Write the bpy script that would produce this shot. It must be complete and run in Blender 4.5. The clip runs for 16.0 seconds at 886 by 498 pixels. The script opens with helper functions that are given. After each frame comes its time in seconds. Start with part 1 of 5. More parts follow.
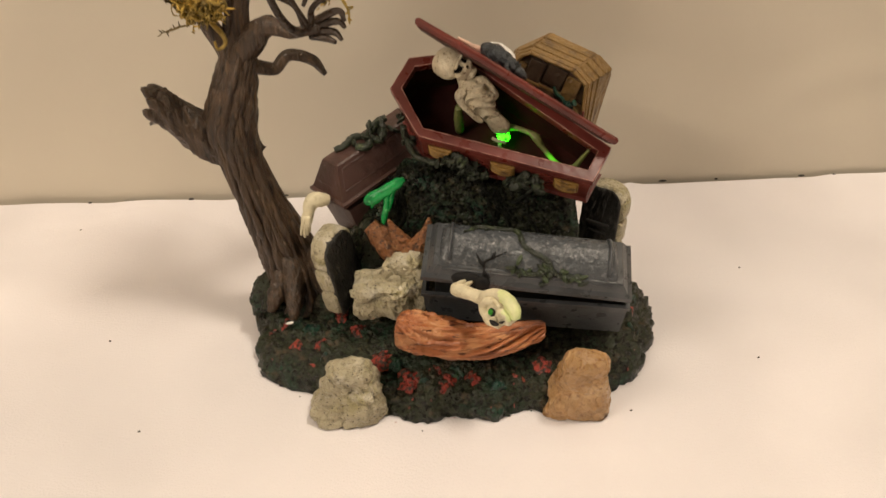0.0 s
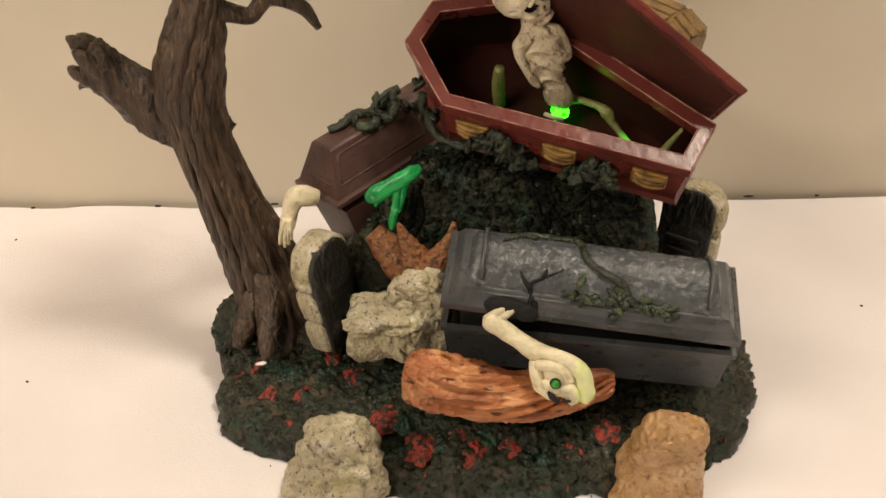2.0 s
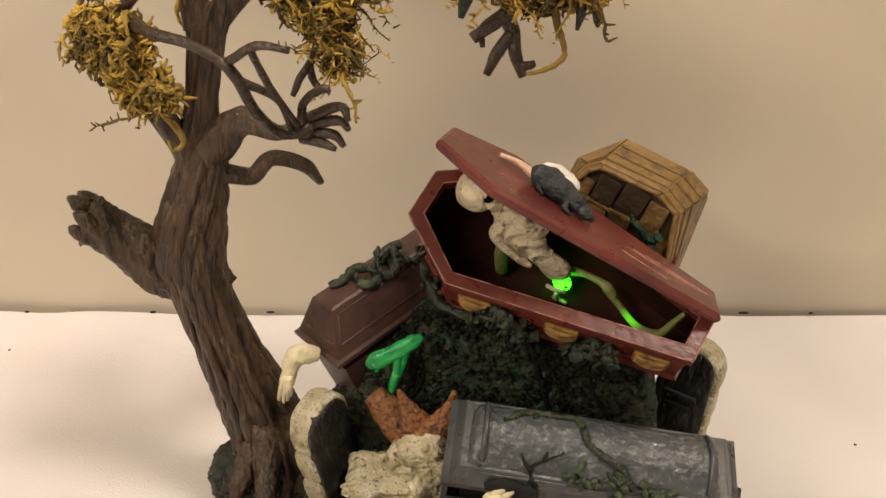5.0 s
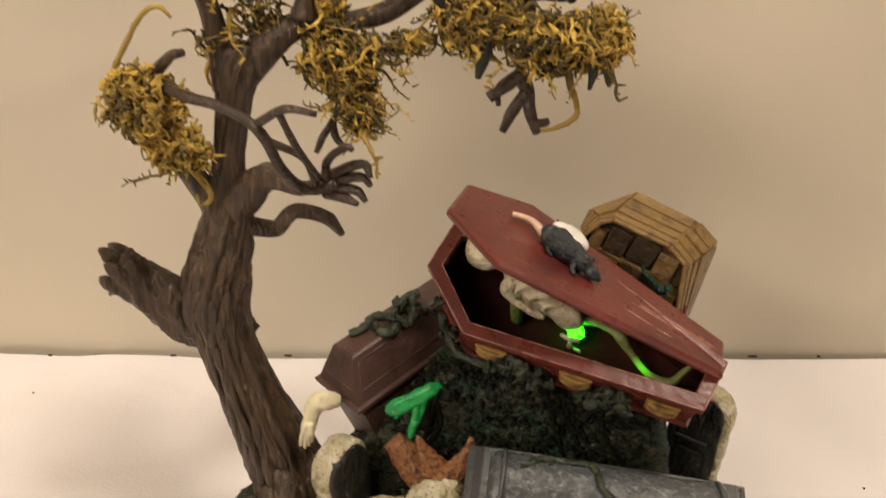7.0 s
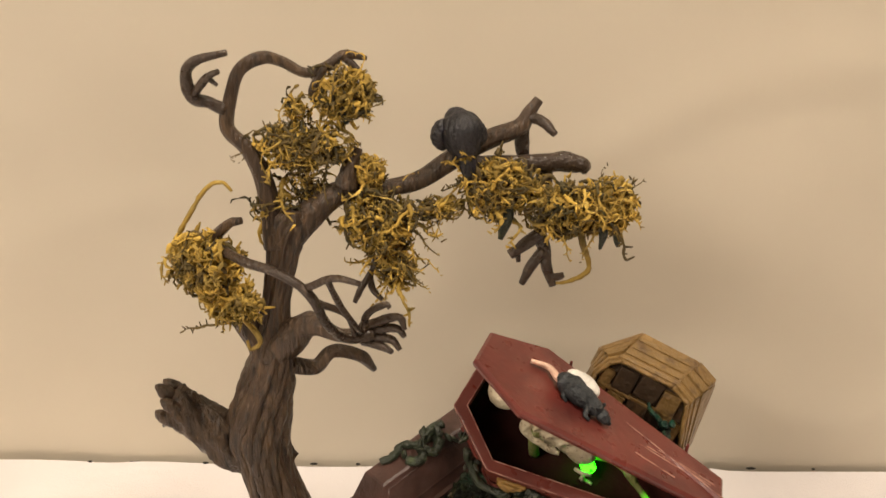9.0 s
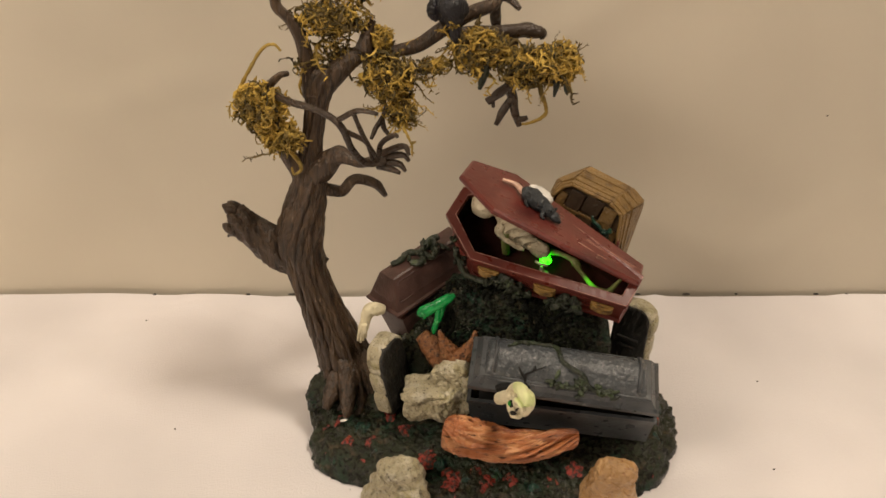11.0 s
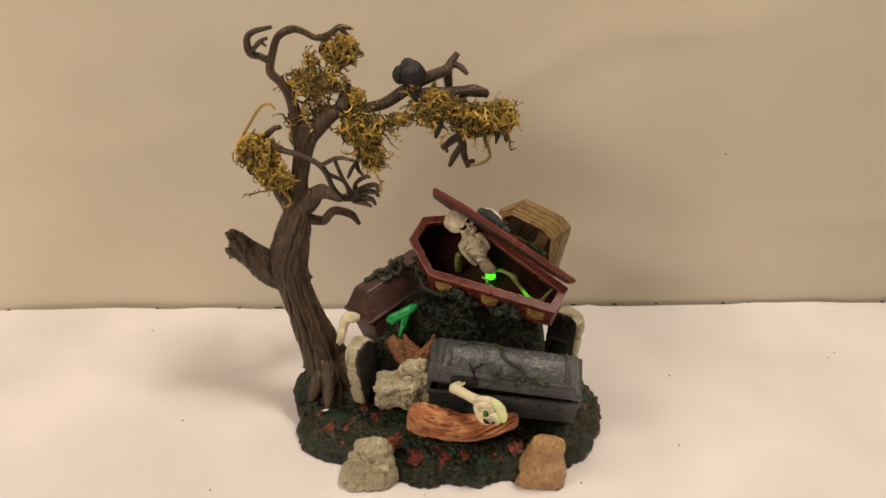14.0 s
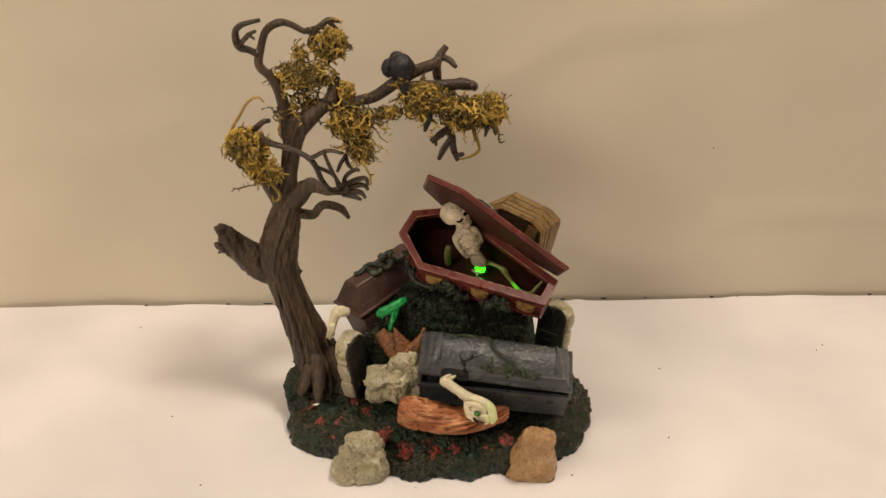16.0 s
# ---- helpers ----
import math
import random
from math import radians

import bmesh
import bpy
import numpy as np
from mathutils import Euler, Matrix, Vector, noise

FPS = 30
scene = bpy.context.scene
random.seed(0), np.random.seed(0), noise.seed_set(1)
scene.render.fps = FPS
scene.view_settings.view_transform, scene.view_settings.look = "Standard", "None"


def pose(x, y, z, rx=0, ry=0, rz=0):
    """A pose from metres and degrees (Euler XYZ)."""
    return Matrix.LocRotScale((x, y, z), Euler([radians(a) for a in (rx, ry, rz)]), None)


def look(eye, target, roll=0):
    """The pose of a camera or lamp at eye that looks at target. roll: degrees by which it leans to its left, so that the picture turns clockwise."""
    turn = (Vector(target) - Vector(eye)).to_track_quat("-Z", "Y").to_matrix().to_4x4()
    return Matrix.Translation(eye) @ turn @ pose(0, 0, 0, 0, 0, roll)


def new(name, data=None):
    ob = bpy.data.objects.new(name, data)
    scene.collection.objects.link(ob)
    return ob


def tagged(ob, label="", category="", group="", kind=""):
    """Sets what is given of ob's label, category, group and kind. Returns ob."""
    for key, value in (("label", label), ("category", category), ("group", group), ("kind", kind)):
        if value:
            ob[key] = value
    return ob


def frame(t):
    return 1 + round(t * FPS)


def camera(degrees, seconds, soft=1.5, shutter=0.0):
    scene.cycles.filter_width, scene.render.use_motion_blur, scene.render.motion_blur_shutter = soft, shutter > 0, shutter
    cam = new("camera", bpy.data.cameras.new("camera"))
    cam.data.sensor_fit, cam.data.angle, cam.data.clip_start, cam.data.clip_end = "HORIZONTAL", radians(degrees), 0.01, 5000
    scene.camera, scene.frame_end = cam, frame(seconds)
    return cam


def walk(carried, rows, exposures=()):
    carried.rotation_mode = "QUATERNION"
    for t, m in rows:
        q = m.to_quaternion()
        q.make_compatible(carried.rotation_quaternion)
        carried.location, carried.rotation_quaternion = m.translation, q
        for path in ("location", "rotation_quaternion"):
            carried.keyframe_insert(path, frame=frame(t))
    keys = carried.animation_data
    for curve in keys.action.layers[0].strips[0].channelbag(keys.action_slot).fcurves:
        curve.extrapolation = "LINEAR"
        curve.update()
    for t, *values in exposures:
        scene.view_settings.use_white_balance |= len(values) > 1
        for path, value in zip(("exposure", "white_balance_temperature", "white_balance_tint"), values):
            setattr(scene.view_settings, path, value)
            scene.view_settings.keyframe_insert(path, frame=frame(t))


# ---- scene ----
cam = camera(49.4, 16.0, shutter=0.5)
PATH = [
    (0, (-0.005, -0.39, 0.343), (0.0, 1.24, -0.816), -2.6),
    (0.5, (-0.004, -0.362, 0.316), (-0.002, 1.266, -0.846), -2.6),
    (1, (-0.004, -0.334, 0.294), (-0.033, 1.296, -0.865), -2.7),
    (1.5, (-0.006, -0.306, 0.274), (-0.039, 1.352, -0.844), -1.9),
    (2, (-0.008, -0.288, 0.258), (-0.044, 1.395, -0.821), -2.0),
    (2.5, (-0.007, -0.282, 0.252), (-0.06, 1.389, -0.845), -2.5),
    (3, (-0.006, -0.287, 0.276), (-0.033, 1.394, -0.808), -1.7),
    (3.5, (-0.005, -0.273, 0.303), (-0.025, 1.415, -0.768), -1.7),
    (4, (-0.013, -0.26, 0.31), (-0.022, 1.421, -0.774), -0.7),
    (6.5, (-0.011, -0.255, 0.305), (-0.019, 1.452, -0.739), -0.6),
    (7, (-0.016, -0.263, 0.32), (-0.038, 1.458, -0.7), -0.9),
    (7.5, (-0.024, -0.267, 0.337), (-0.05, 1.477, -0.643), -0.8),
    (8, (-0.023, -0.273, 0.356), (-0.049, 1.501, -0.568), -0.6),
    (8.5, (-0.026, -0.279, 0.372), (-0.046, 1.506, -0.529), -0.5),
    (9, (-0.025, -0.281, 0.368), (-0.049, 1.5, -0.542), -0.5),
    (9.5, (-0.023, -0.287, 0.351), (-0.056, 1.461, -0.62), -0.6),
    (9.7, (-0.022, -0.303, 0.344), (-0.069, 1.407, -0.692), -1.1),
    (11.8, (-0.022, -0.469, 0.425), (-0.003, 1.246, -0.604), -0.4),
    (12, (-0.022, -0.479, 0.431), (0.006, 1.241, -0.588), -0.3),
    (12.5, (-0.02, -0.511, 0.45), (0.015, 1.214, -0.561), -0.5),
    (13, (-0.024, -0.525, 0.452), (0.02, 1.197, -0.563), -0.3),
    (13.5, (-0.021, -0.522, 0.451), (0.027, 1.204, -0.558), -0.2),
    (14, (-0.02, -0.52, 0.451), (0.033, 1.209, -0.552), -0.1),
    (14.5, (-0.019, -0.522, 0.45), (0.031, 1.212, -0.545), -0.2),
    (15, (-0.018, -0.523, 0.449), (0.035, 1.215, -0.539), -0.3),
    (15.5, (-0.018, -0.524, 0.449), (0.048, 1.212, -0.543), -0.1),
    (16, (-0.021, -0.523, 0.446), (0.056, 1.207, -0.553), -0.0),
]
EXPOSURES = [(0.0, 0.13), (1.0, 0.24), (2.0, 0.30), (3.5, 0.30), (6.5, 0.27), (7.5, 0.33), (8.5, 0.42), (9.2, 0.42), (9.7, 0.25), (11.8, -0.02), (12.6, -0.01), (13.2, 0.03), (16.0, 0.03)]
walk(cam, [(t, look(eye, target, roll)) for t, eye, target, roll in PATH], EXPOSURES)


# ---------------- light ----------------
world = bpy.data.worlds.new("room_air")
scene.world = world
world.use_nodes = True
world.node_tree.nodes["Background"].inputs[0].default_value = (1.0, 0.86, 0.72, 1)
world.node_tree.nodes["Background"].inputs[1].default_value = 0.006


def area_lamp(name, at, target, size, power, colour):
    data = bpy.data.lights.new(name, "AREA")
    data.shape, data.size, data.energy, data.color = "DISK", size, power, colour
    ob = new(name, data)
    ob.matrix_world = look(at, target)
    return ob


WARM = (1.0, 0.855, 0.685)
area_lamp("ceiling_lamp", (0.42, -0.14, 1.38), (0.04, 0.0, 0.0), 0.28, 13.2, WARM)
# Added fill lamp without a known source, to brighten the left of the wall.
area_lamp("wall_fill_lamp", (-1.05, -0.85, 1.32), (-0.25, 0.0, 0.12), 0.9, 21.5, WARM)


# ---------------- materials ----------------
def material(name, base, rough=0.6, spots=(), scale=80.0, bump=0.15, bump_scale=260.0, metal=0.0, emit=None, power=0.0, island=0.0, spec=0.5, stretch=(1, 1, 1)):
    """Base colour mixed by noise with each of spots: (colour, noise scale, low, high)."""
    m = bpy.data.materials.new(name)
    m.use_nodes = True
    nodes, links = m.node_tree.nodes, m.node_tree.links
    b = nodes["Principled BSDF"]
    b.inputs["Roughness"].default_value, b.inputs["Metallic"].default_value = rough, metal
    b.inputs["Specular IOR Level"].default_value = spec
    co = nodes.new("ShaderNodeTexCoord")
    mp = nodes.new("ShaderNodeMapping")
    mp.inputs["Scale"].default_value = stretch
    links.new(co.outputs["Object"], mp.inputs["Vector"])

    def noise_of(s, detail=4.0):
        n = nodes.new("ShaderNodeTexNoise")
        n.inputs["Scale"].default_value, n.inputs["Detail"].default_value = s, detail
        links.new(mp.outputs["Vector"], n.inputs["Vector"])
        return n

    def mix(a, b2, fac):
        x = nodes.new("ShaderNodeMix")
        x.data_type = "RGBA"
        links.new(fac, x.inputs["Factor"])
        links.new(a, x.inputs["A"])
        x.inputs["B"].default_value = (*b2, 1)
        return x.outputs["Result"]

    rgb = nodes.new("ShaderNodeRGB")
    rgb.outputs[0].default_value = (*base, 1)
    out = rgb.outputs[0]
    for colour, s, low, high in spots:
        n = noise_of(s, 5.0)
        r = nodes.new("ShaderNodeMapRange")
        r.inputs["From Min"].default_value, r.inputs["From Max"].default_value = low, high
        links.new(n.outputs["Fac"], r.inputs["Value"])
        out = mix(out, colour, r.outputs["Result"])
    # brightness drift at a large and a small scale
    hsv = nodes.new("ShaderNodeHueSaturation")
    links.new(out, hsv.inputs["Color"])
    big = noise_of(scale, 3.0)
    r = nodes.new("ShaderNodeMapRange")
    r.inputs["From Min"].default_value, r.inputs["From Max"].default_value = 0.25, 0.75
    r.inputs["To Min"].default_value, r.inputs["To Max"].default_value = 0.8, 1.2
    links.new(big.outputs["Fac"], r.inputs["Value"])
    value = r.outputs["Result"]
    if island:
        geo = nodes.new("ShaderNodeNewGeometry")
        r2 = nodes.new("ShaderNodeMapRange")
        r2.inputs["To Min"].default_value, r2.inputs["To Max"].default_value = 1 - island, 1 + island
        links.new(geo.outputs["Random Per Island"], r2.inputs["Value"])
        mul = nodes.new("ShaderNodeMath")
        mul.operation = "MULTIPLY"
        links.new(value, mul.inputs[0])
        links.new(r2.outputs["Result"], mul.inputs[1])
        value = mul.outputs[0]
    links.new(value, hsv.inputs["Value"])
    links.new(hsv.outputs["Color"], b.inputs["Base Color"])
    rr = nodes.new("ShaderNodeMapRange")
    rr.inputs["To Min"].default_value, rr.inputs["To Max"].default_value = max(0.05, rough - 0.12), min(1, rough + 0.12)
    links.new(noise_of(scale * 3).outputs["Fac"], rr.inputs["Value"])
    links.new(rr.outputs["Result"], b.inputs["Roughness"])
    if bump:
        bp = nodes.new("ShaderNodeBump")
        bp.inputs["Strength"].default_value, bp.inputs["Distance"].default_value = bump, 0.002
        links.new(noise_of(bump_scale, 6.0).outputs["Fac"], bp.inputs["Height"])
        links.new(bp.outputs["Normal"], b.inputs["Normal"])
    if emit:
        b.inputs["Emission Color"].default_value, b.inputs["Emission Strength"].default_value = (*emit, 1), power
    return m


WALL = material("wall_paint", (0.67, 0.61, 0.505), 0.75, [((0.60, 0.54, 0.44), 3.0, 0.4, 0.75)], 2.0, 0.08, 120.0, spec=0.2)
CLOTH = material("white_sheet", (0.765, 0.735, 0.748), 0.85, [((0.71, 0.676, 0.688), 5.0, 0.45, 0.75)], 4.0, 0.25, 900.0, spec=0.15)
PLASTER = material("room_plaster", (0.46, 0.42, 0.37), 0.9, [], 2.0, 0.05, 60.0)
LINT_AND_GAP = material("lint_and_gap_dark", (0.03, 0.025, 0.02), 0.9, bump=0)
SOIL = material("painted_soil", (0.022, 0.027, 0.014), 0.20, [((0.012, 0.040, 0.025), 45, 0.52, 0.66), ((0.060, 0.044, 0.026), 190, 0.54, 0.70), ((0.006, 0.006, 0.004), 420, 0.5, 0.62)], 90, 1.0, 520, spec=0.4)
RED_LEAF = material("red_leaf", (0.30, 0.034, 0.020), 0.38, [((0.28, 0.09, 0.03), 260, 0.55, 0.7), ((0.022, 0.018, 0.012), 520, 0.46, 0.58)], 300, 1.0, 620)
GREEN_LEAF = material("dark_green_leaf", (0.006, 0.045, 0.030), 0.3, [((0.02, 0.07, 0.02), 200, 0.5, 0.7), ((0.008, 0.01, 0.008), 380, 0.53, 0.62)], 300, 1.0, 520, island=0.3)
BARK = material("bark", (0.056, 0.034, 0.020), 0.34, [((0.115, 0.072, 0.040), 240, 0.50, 0.72), ((0.020, 0.013, 0.009), 420, 0.50, 0.68), ((0.16, 0.110, 0.072), 620, 0.62, 0.72)], 70, 0.8, 700, stretch=(1, 1, 0.10))
TWIG = material("twig_paint", (0.040, 0.025, 0.016), 0.30, [((0.10, 0.070, 0.046), 200, 0.56, 0.75)], 90, 0.6, 500)
MOSS = material("dried_moss", (0.46, 0.305, 0.055), 0.7, [((0.20, 0.135, 0.025), 70, 0.48, 0.62), ((0.54, 0.39, 0.10), 170, 0.56, 0.7)], 120, 0.5, 900, island=0.55)
MOSS_DARK = material("green_moss", (0.12, 0.082, 0.024), 0.8, [((0.050, 0.042, 0.016), 120, 0.48, 0.64)], 120, 0.2, 900, island=0.5)
RED = material("red_paint", (0.125, 0.024, 0.018), 0.30, [((0.17, 0.045, 0.035), 60, 0.55, 0.8), ((0.07, 0.014, 0.012), 35, 0.5, 0.75)], 45, 0.12, 320)
# RED at about a fifth: shade of the coffin's inside put into the colour.
RED_IN = material("shaded_red_inside", (0.026, 0.005, 0.004), 0.8, [((0.05, 0.010, 0.008), 40, 0.5, 0.75)], 45, 0.2, 300, spec=0.15)
WORN_GLOSS = material("worn_gloss_edge", (0.36, 0.19, 0.15), 0.45, [((0.15, 0.035, 0.028), 220, 0.48, 0.64)], 100, 0.2, 400)
GOLD = material("old_gold", (0.26, 0.15, 0.035), 0.45, [((0.10, 0.05, 0.015), 220, 0.5, 0.65)], 150, 0.4, 500, metal=0.2)
PLUM = material("brown_plum_paint", (0.072, 0.036, 0.030), 0.42, [((0.12, 0.07, 0.06), 70, 0.55, 0.8), ((0.035, 0.018, 0.015), 40, 0.5, 0.75)], 60, 0.25, 420)
GREY = material("grey_paint", (0.052, 0.057, 0.063), 0.30, [((0.080, 0.086, 0.092), 90, 0.5, 0.75), ((0.045, 0.048, 0.052), 50, 0.5, 0.75)], 60, 0.2, 330)
GREY_RELIEF = material("brushed_grey", (0.072, 0.080, 0.088), 0.24, [((0.15, 0.16, 0.168), 420, 0.54, 0.66), ((0.045, 0.05, 0.055), 60, 0.5, 0.72)], 60, 0.7, 330)
# Black for the painted-in shade of gaps and hole, and for the cracks.
BLACK = material("shade_and_crack_black", (0.004, 0.004, 0.004), 0.9, bump=0)
VINE = material("vine_paint", (0.018, 0.024, 0.014), 0.36, [((0.05, 0.070, 0.03), 220, 0.56, 0.72)], 150, 0.7, 600, island=0.3)
# Underside of the lid, its shade put into a darker red.
LID_IN = material("shaded_lid_inner_face", (0.055, 0.016, 0.010), 0.5, [((0.036, 0.009, 0.007), 40, 0.45, 0.7)], 45, 0.2, 300, spec=0.25)
LED_GREEN = material("green_led", (0.02, 0.16, 0.01), 0.3, [((0.004, 0.02, 0.003), 500, 0.5, 0.6)], 300, 0.3, 600, emit=(0.05, 1.0, 0.01), power=0.12)
# Growth taken near black: the shade under the red coffin put into colour.
MOUND = material("shaded_growth", (0.0068, 0.0078, 0.0052), 0.5, [((0.020, 0.025, 0.011), 200, 0.58, 0.72)], 150, 0.8, 600, island=0.4, spec=0.14)
LEAF_OLIVE = material("olive_leaf", (0.030, 0.046, 0.017), 0.4, [((0.015, 0.022, 0.012), 300, 0.48, 0.62)], 150, 0.6, 600, island=0.5)
GLOW_DARK = material("dark_lamp_facet", (0.01, 0.10, 0.01), 0.15, [], 300, 0.2, 900)
BONE = material("old_bone", (0.56, 0.48, 0.34), 0.5, [((0.20, 0.14, 0.085), 520, 0.58, 0.68), ((0.64, 0.58, 0.44), 120, 0.5, 0.7)], 130, 0.8, 420)
BONE_WHITE = material("pale_bone", (0.66, 0.60, 0.42), 0.5, [((0.45, 0.38, 0.22), 200, 0.56, 0.72)], 130, 0.4, 480)
BONE_LIT = material("green_glow_bone", (0.20, 0.22, 0.07), 0.4, [((0.28, 0.28, 0.11), 160, 0.5, 0.7)], 120, 0.5, 500)
# Green glow put into the bone's emission, fading out around one point.
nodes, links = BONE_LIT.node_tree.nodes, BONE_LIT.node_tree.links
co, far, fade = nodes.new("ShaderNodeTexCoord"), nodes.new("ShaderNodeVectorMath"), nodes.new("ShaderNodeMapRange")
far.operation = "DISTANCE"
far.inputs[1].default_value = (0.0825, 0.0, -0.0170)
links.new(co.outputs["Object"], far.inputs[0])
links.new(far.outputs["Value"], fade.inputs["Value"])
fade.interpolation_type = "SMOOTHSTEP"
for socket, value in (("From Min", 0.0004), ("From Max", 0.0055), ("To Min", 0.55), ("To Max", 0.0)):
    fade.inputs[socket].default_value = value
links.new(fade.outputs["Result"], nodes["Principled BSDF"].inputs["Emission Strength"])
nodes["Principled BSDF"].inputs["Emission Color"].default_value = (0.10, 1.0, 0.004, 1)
SOCKET = material("eye_socket", (0.006, 0.005, 0.004), 0.8, bump=0)
GLOW = material("green_lamp_glass", (0.02, 0.35, 0.01), 0.2, [], 300, 0.3, 900, emit=(0.016, 1.0, 0.003), power=11.0)
GLOW_SOFT = material("lit_green_plastic", (0.004, 0.24, 0.055), 0.14, [((0.0, 0.10, 0.03), 150, 0.5, 0.66), ((0.10, 0.55, 0.18), 260, 0.58, 0.70)], 200, 0.3, 500, emit=(0.0, 0.8, 0.10), power=0.04)
GLOW_FIST = material("lit_bone", (0.62, 0.62, 0.34), 0.45, [((0.62, 0.57, 0.38), 160, 0.45, 0.7)], 120, 0.3, 500, emit=(0.5, 1.0, 0.08), power=0.07)
STONE = material("cream_stone", (0.45, 0.40, 0.27), 0.36, [((0.31, 0.275, 0.13), 60, 0.5, 0.64), ((0.58, 0.54, 0.43), 130, 0.52, 0.68), ((0.22, 0.19, 0.12), 240, 0.56, 0.70), ((0.05, 0.04, 0.028), 900, 0.60, 0.68)], 60, 1.0, 520)
STONE_TAN = material("tan_stone", (0.42, 0.25, 0.11), 0.28, [((0.54, 0.37, 0.20), 70, 0.5, 0.7), ((0.26, 0.13, 0.05), 420, 0.55, 0.68)], 60, 0.7, 380)
STONE_DARK = material("black_stone", (0.016, 0.015, 0.013), 0.42, [((0.085, 0.08, 0.065), 330, 0.60, 0.70)], 80, 1.0, 480, stretch=(1, 1, 0.4))
LOG = material("orange_log", (0.36, 0.125, 0.045), 0.40, [((0.52, 0.25, 0.11), 150, 0.5, 0.62), ((0.17, 0.050, 0.018), 240, 0.52, 0.66), ((0.09, 0.028, 0.012), 520, 0.60, 0.68)], 70, 0.7, 420, stretch=(0.28, 1, 1))
RUST = material("rust_leaf", (0.20, 0.075, 0.022), 0.5, [((0.30, 0.15, 0.06), 420, 0.52, 0.66), ((0.05, 0.02, 0.01), 500, 0.52, 0.64)], 90, 1.0, 520)
CRATE = material("golden_brown_wood", (0.215, 0.13, 0.042), 0.4, [((0.09, 0.05, 0.018), 150, 0.5, 0.68), ((0.32, 0.20, 0.07), 110, 0.56, 0.8)], 70, 0.7, 360)
CRATE_IN = material("dark_wood_panel", (0.045, 0.026, 0.012), 0.5, [((0.11, 0.065, 0.025), 120, 0.55, 0.75)], 70, 0.6, 300)
FEATHER = material("black_feather", (0.0065, 0.006, 0.009), 0.42, [((0.020, 0.018, 0.030), 240, 0.55, 0.7)], 150, 0.5, 700)
FUR = material("black_fur", (0.018, 0.022, 0.026), 0.45, [((0.06, 0.07, 0.08), 260, 0.55, 0.7)], 150, 0.8, 700)
FUR_WHITE = material("white_fur", (0.72, 0.70, 0.66), 0.6, [], 150, 0.6, 700)
PINK = material("pink_tail", (0.70, 0.47, 0.36), 0.45, [], 150, 0.4, 700)


# ---------------- mesh tools ----------------
def link(name, bm, mats, parent=None, label="", smooth=True):
    me = bpy.data.meshes.new(name)
    bmesh.ops.recalc_face_normals(bm, faces=bm.faces)
    bm.to_mesh(me)
    bm.free()
    for m in mats if isinstance(mats, (list, tuple)) else [mats]:
        me.materials.append(m)
    if smooth:
        me.polygons.foreach_set("use_smooth", [True] * len(me.polygons))
    ob = new(name, me)
    ob.parent = parent
    if label:
        ob["label"] = label
    return ob


def part(name, bm, mats, parent, label="", smooth=True):
    return link(name, bm, mats, parent, label, smooth)


def thing(name, m, label, category, group="", kind=""):
    ob = new(name)
    ob.empty_display_size = 0.01
    ob.matrix_world = m
    return tagged(ob, label, category, group, kind)


def spline(pts, steps):
    """Catmull-Rom through rows of numbers."""
    p = np.array(pts, float)
    if len(p) < 3:
        return np.array([p[0] + (p[-1] - p[0]) * u for u in np.linspace(0, 1, steps + 1)])
    q = np.vstack([2 * p[0] - p[1], p, 2 * p[-1] - p[-2]])
    out = []
    for i in range(1, len(q) - 2):
        for k in range(steps):
            u = k / steps
            a, b, c, d = q[i - 1], q[i], q[i + 1], q[i + 2]
            out.append(0.5 * (2 * b + (c - a) * u + (2 * a - 5 * b + 4 * c - d) * u * u + (3 * b - a - 3 * c + d) * u ** 3))
    out.append(p[-1])
    return np.array(out)


def tube(bm, pts, sides=8, steps=4, shape=None, mat=0, flat=1.0):
    """A tube through rows (x, y, z, radius). shape(u, angle) scales the radius."""
    rows = spline(pts, steps)
    up = Vector((0.13, -0.9, 0.41))
    rings = []
    for i, row in enumerate(rows):
        a, b = rows[max(0, i - 1)], rows[min(len(rows) - 1, i + 1)]
        way = Vector(b[:3] - a[:3])
        way = way.normalized() if way.length > 1e-9 else Vector((0, 0, 1))
        side = way.cross(up)
        side = side.normalized() if side.length > 1e-3 else way.orthogonal().normalized()
        up = side.cross(way).normalized()
        u = i / (len(rows) - 1)
        ring = []
        for k in range(sides):
            ang = 2 * math.pi * k / sides
            r = max(row[3], 1e-5) * (shape(u, ang) if shape else 1.0)
            ring.append(bm.verts.new(Vector(row[:3]) + side * (math.cos(ang) * r) + up * (math.sin(ang) * r * flat)))
        rings.append(ring)
    faces = []
    for r0, r1 in zip(rings, rings[1:]):
        for k in range(sides):
            faces.append(bm.faces.new((r0[k], r0[(k + 1) % sides], r1[(k + 1) % sides], r1[k])))
    faces.append(bm.faces.new(rings[0][::-1]))
    faces.append(bm.faces.new(rings[-1]))
    for f in faces:
        f.material_index = mat
    return rings


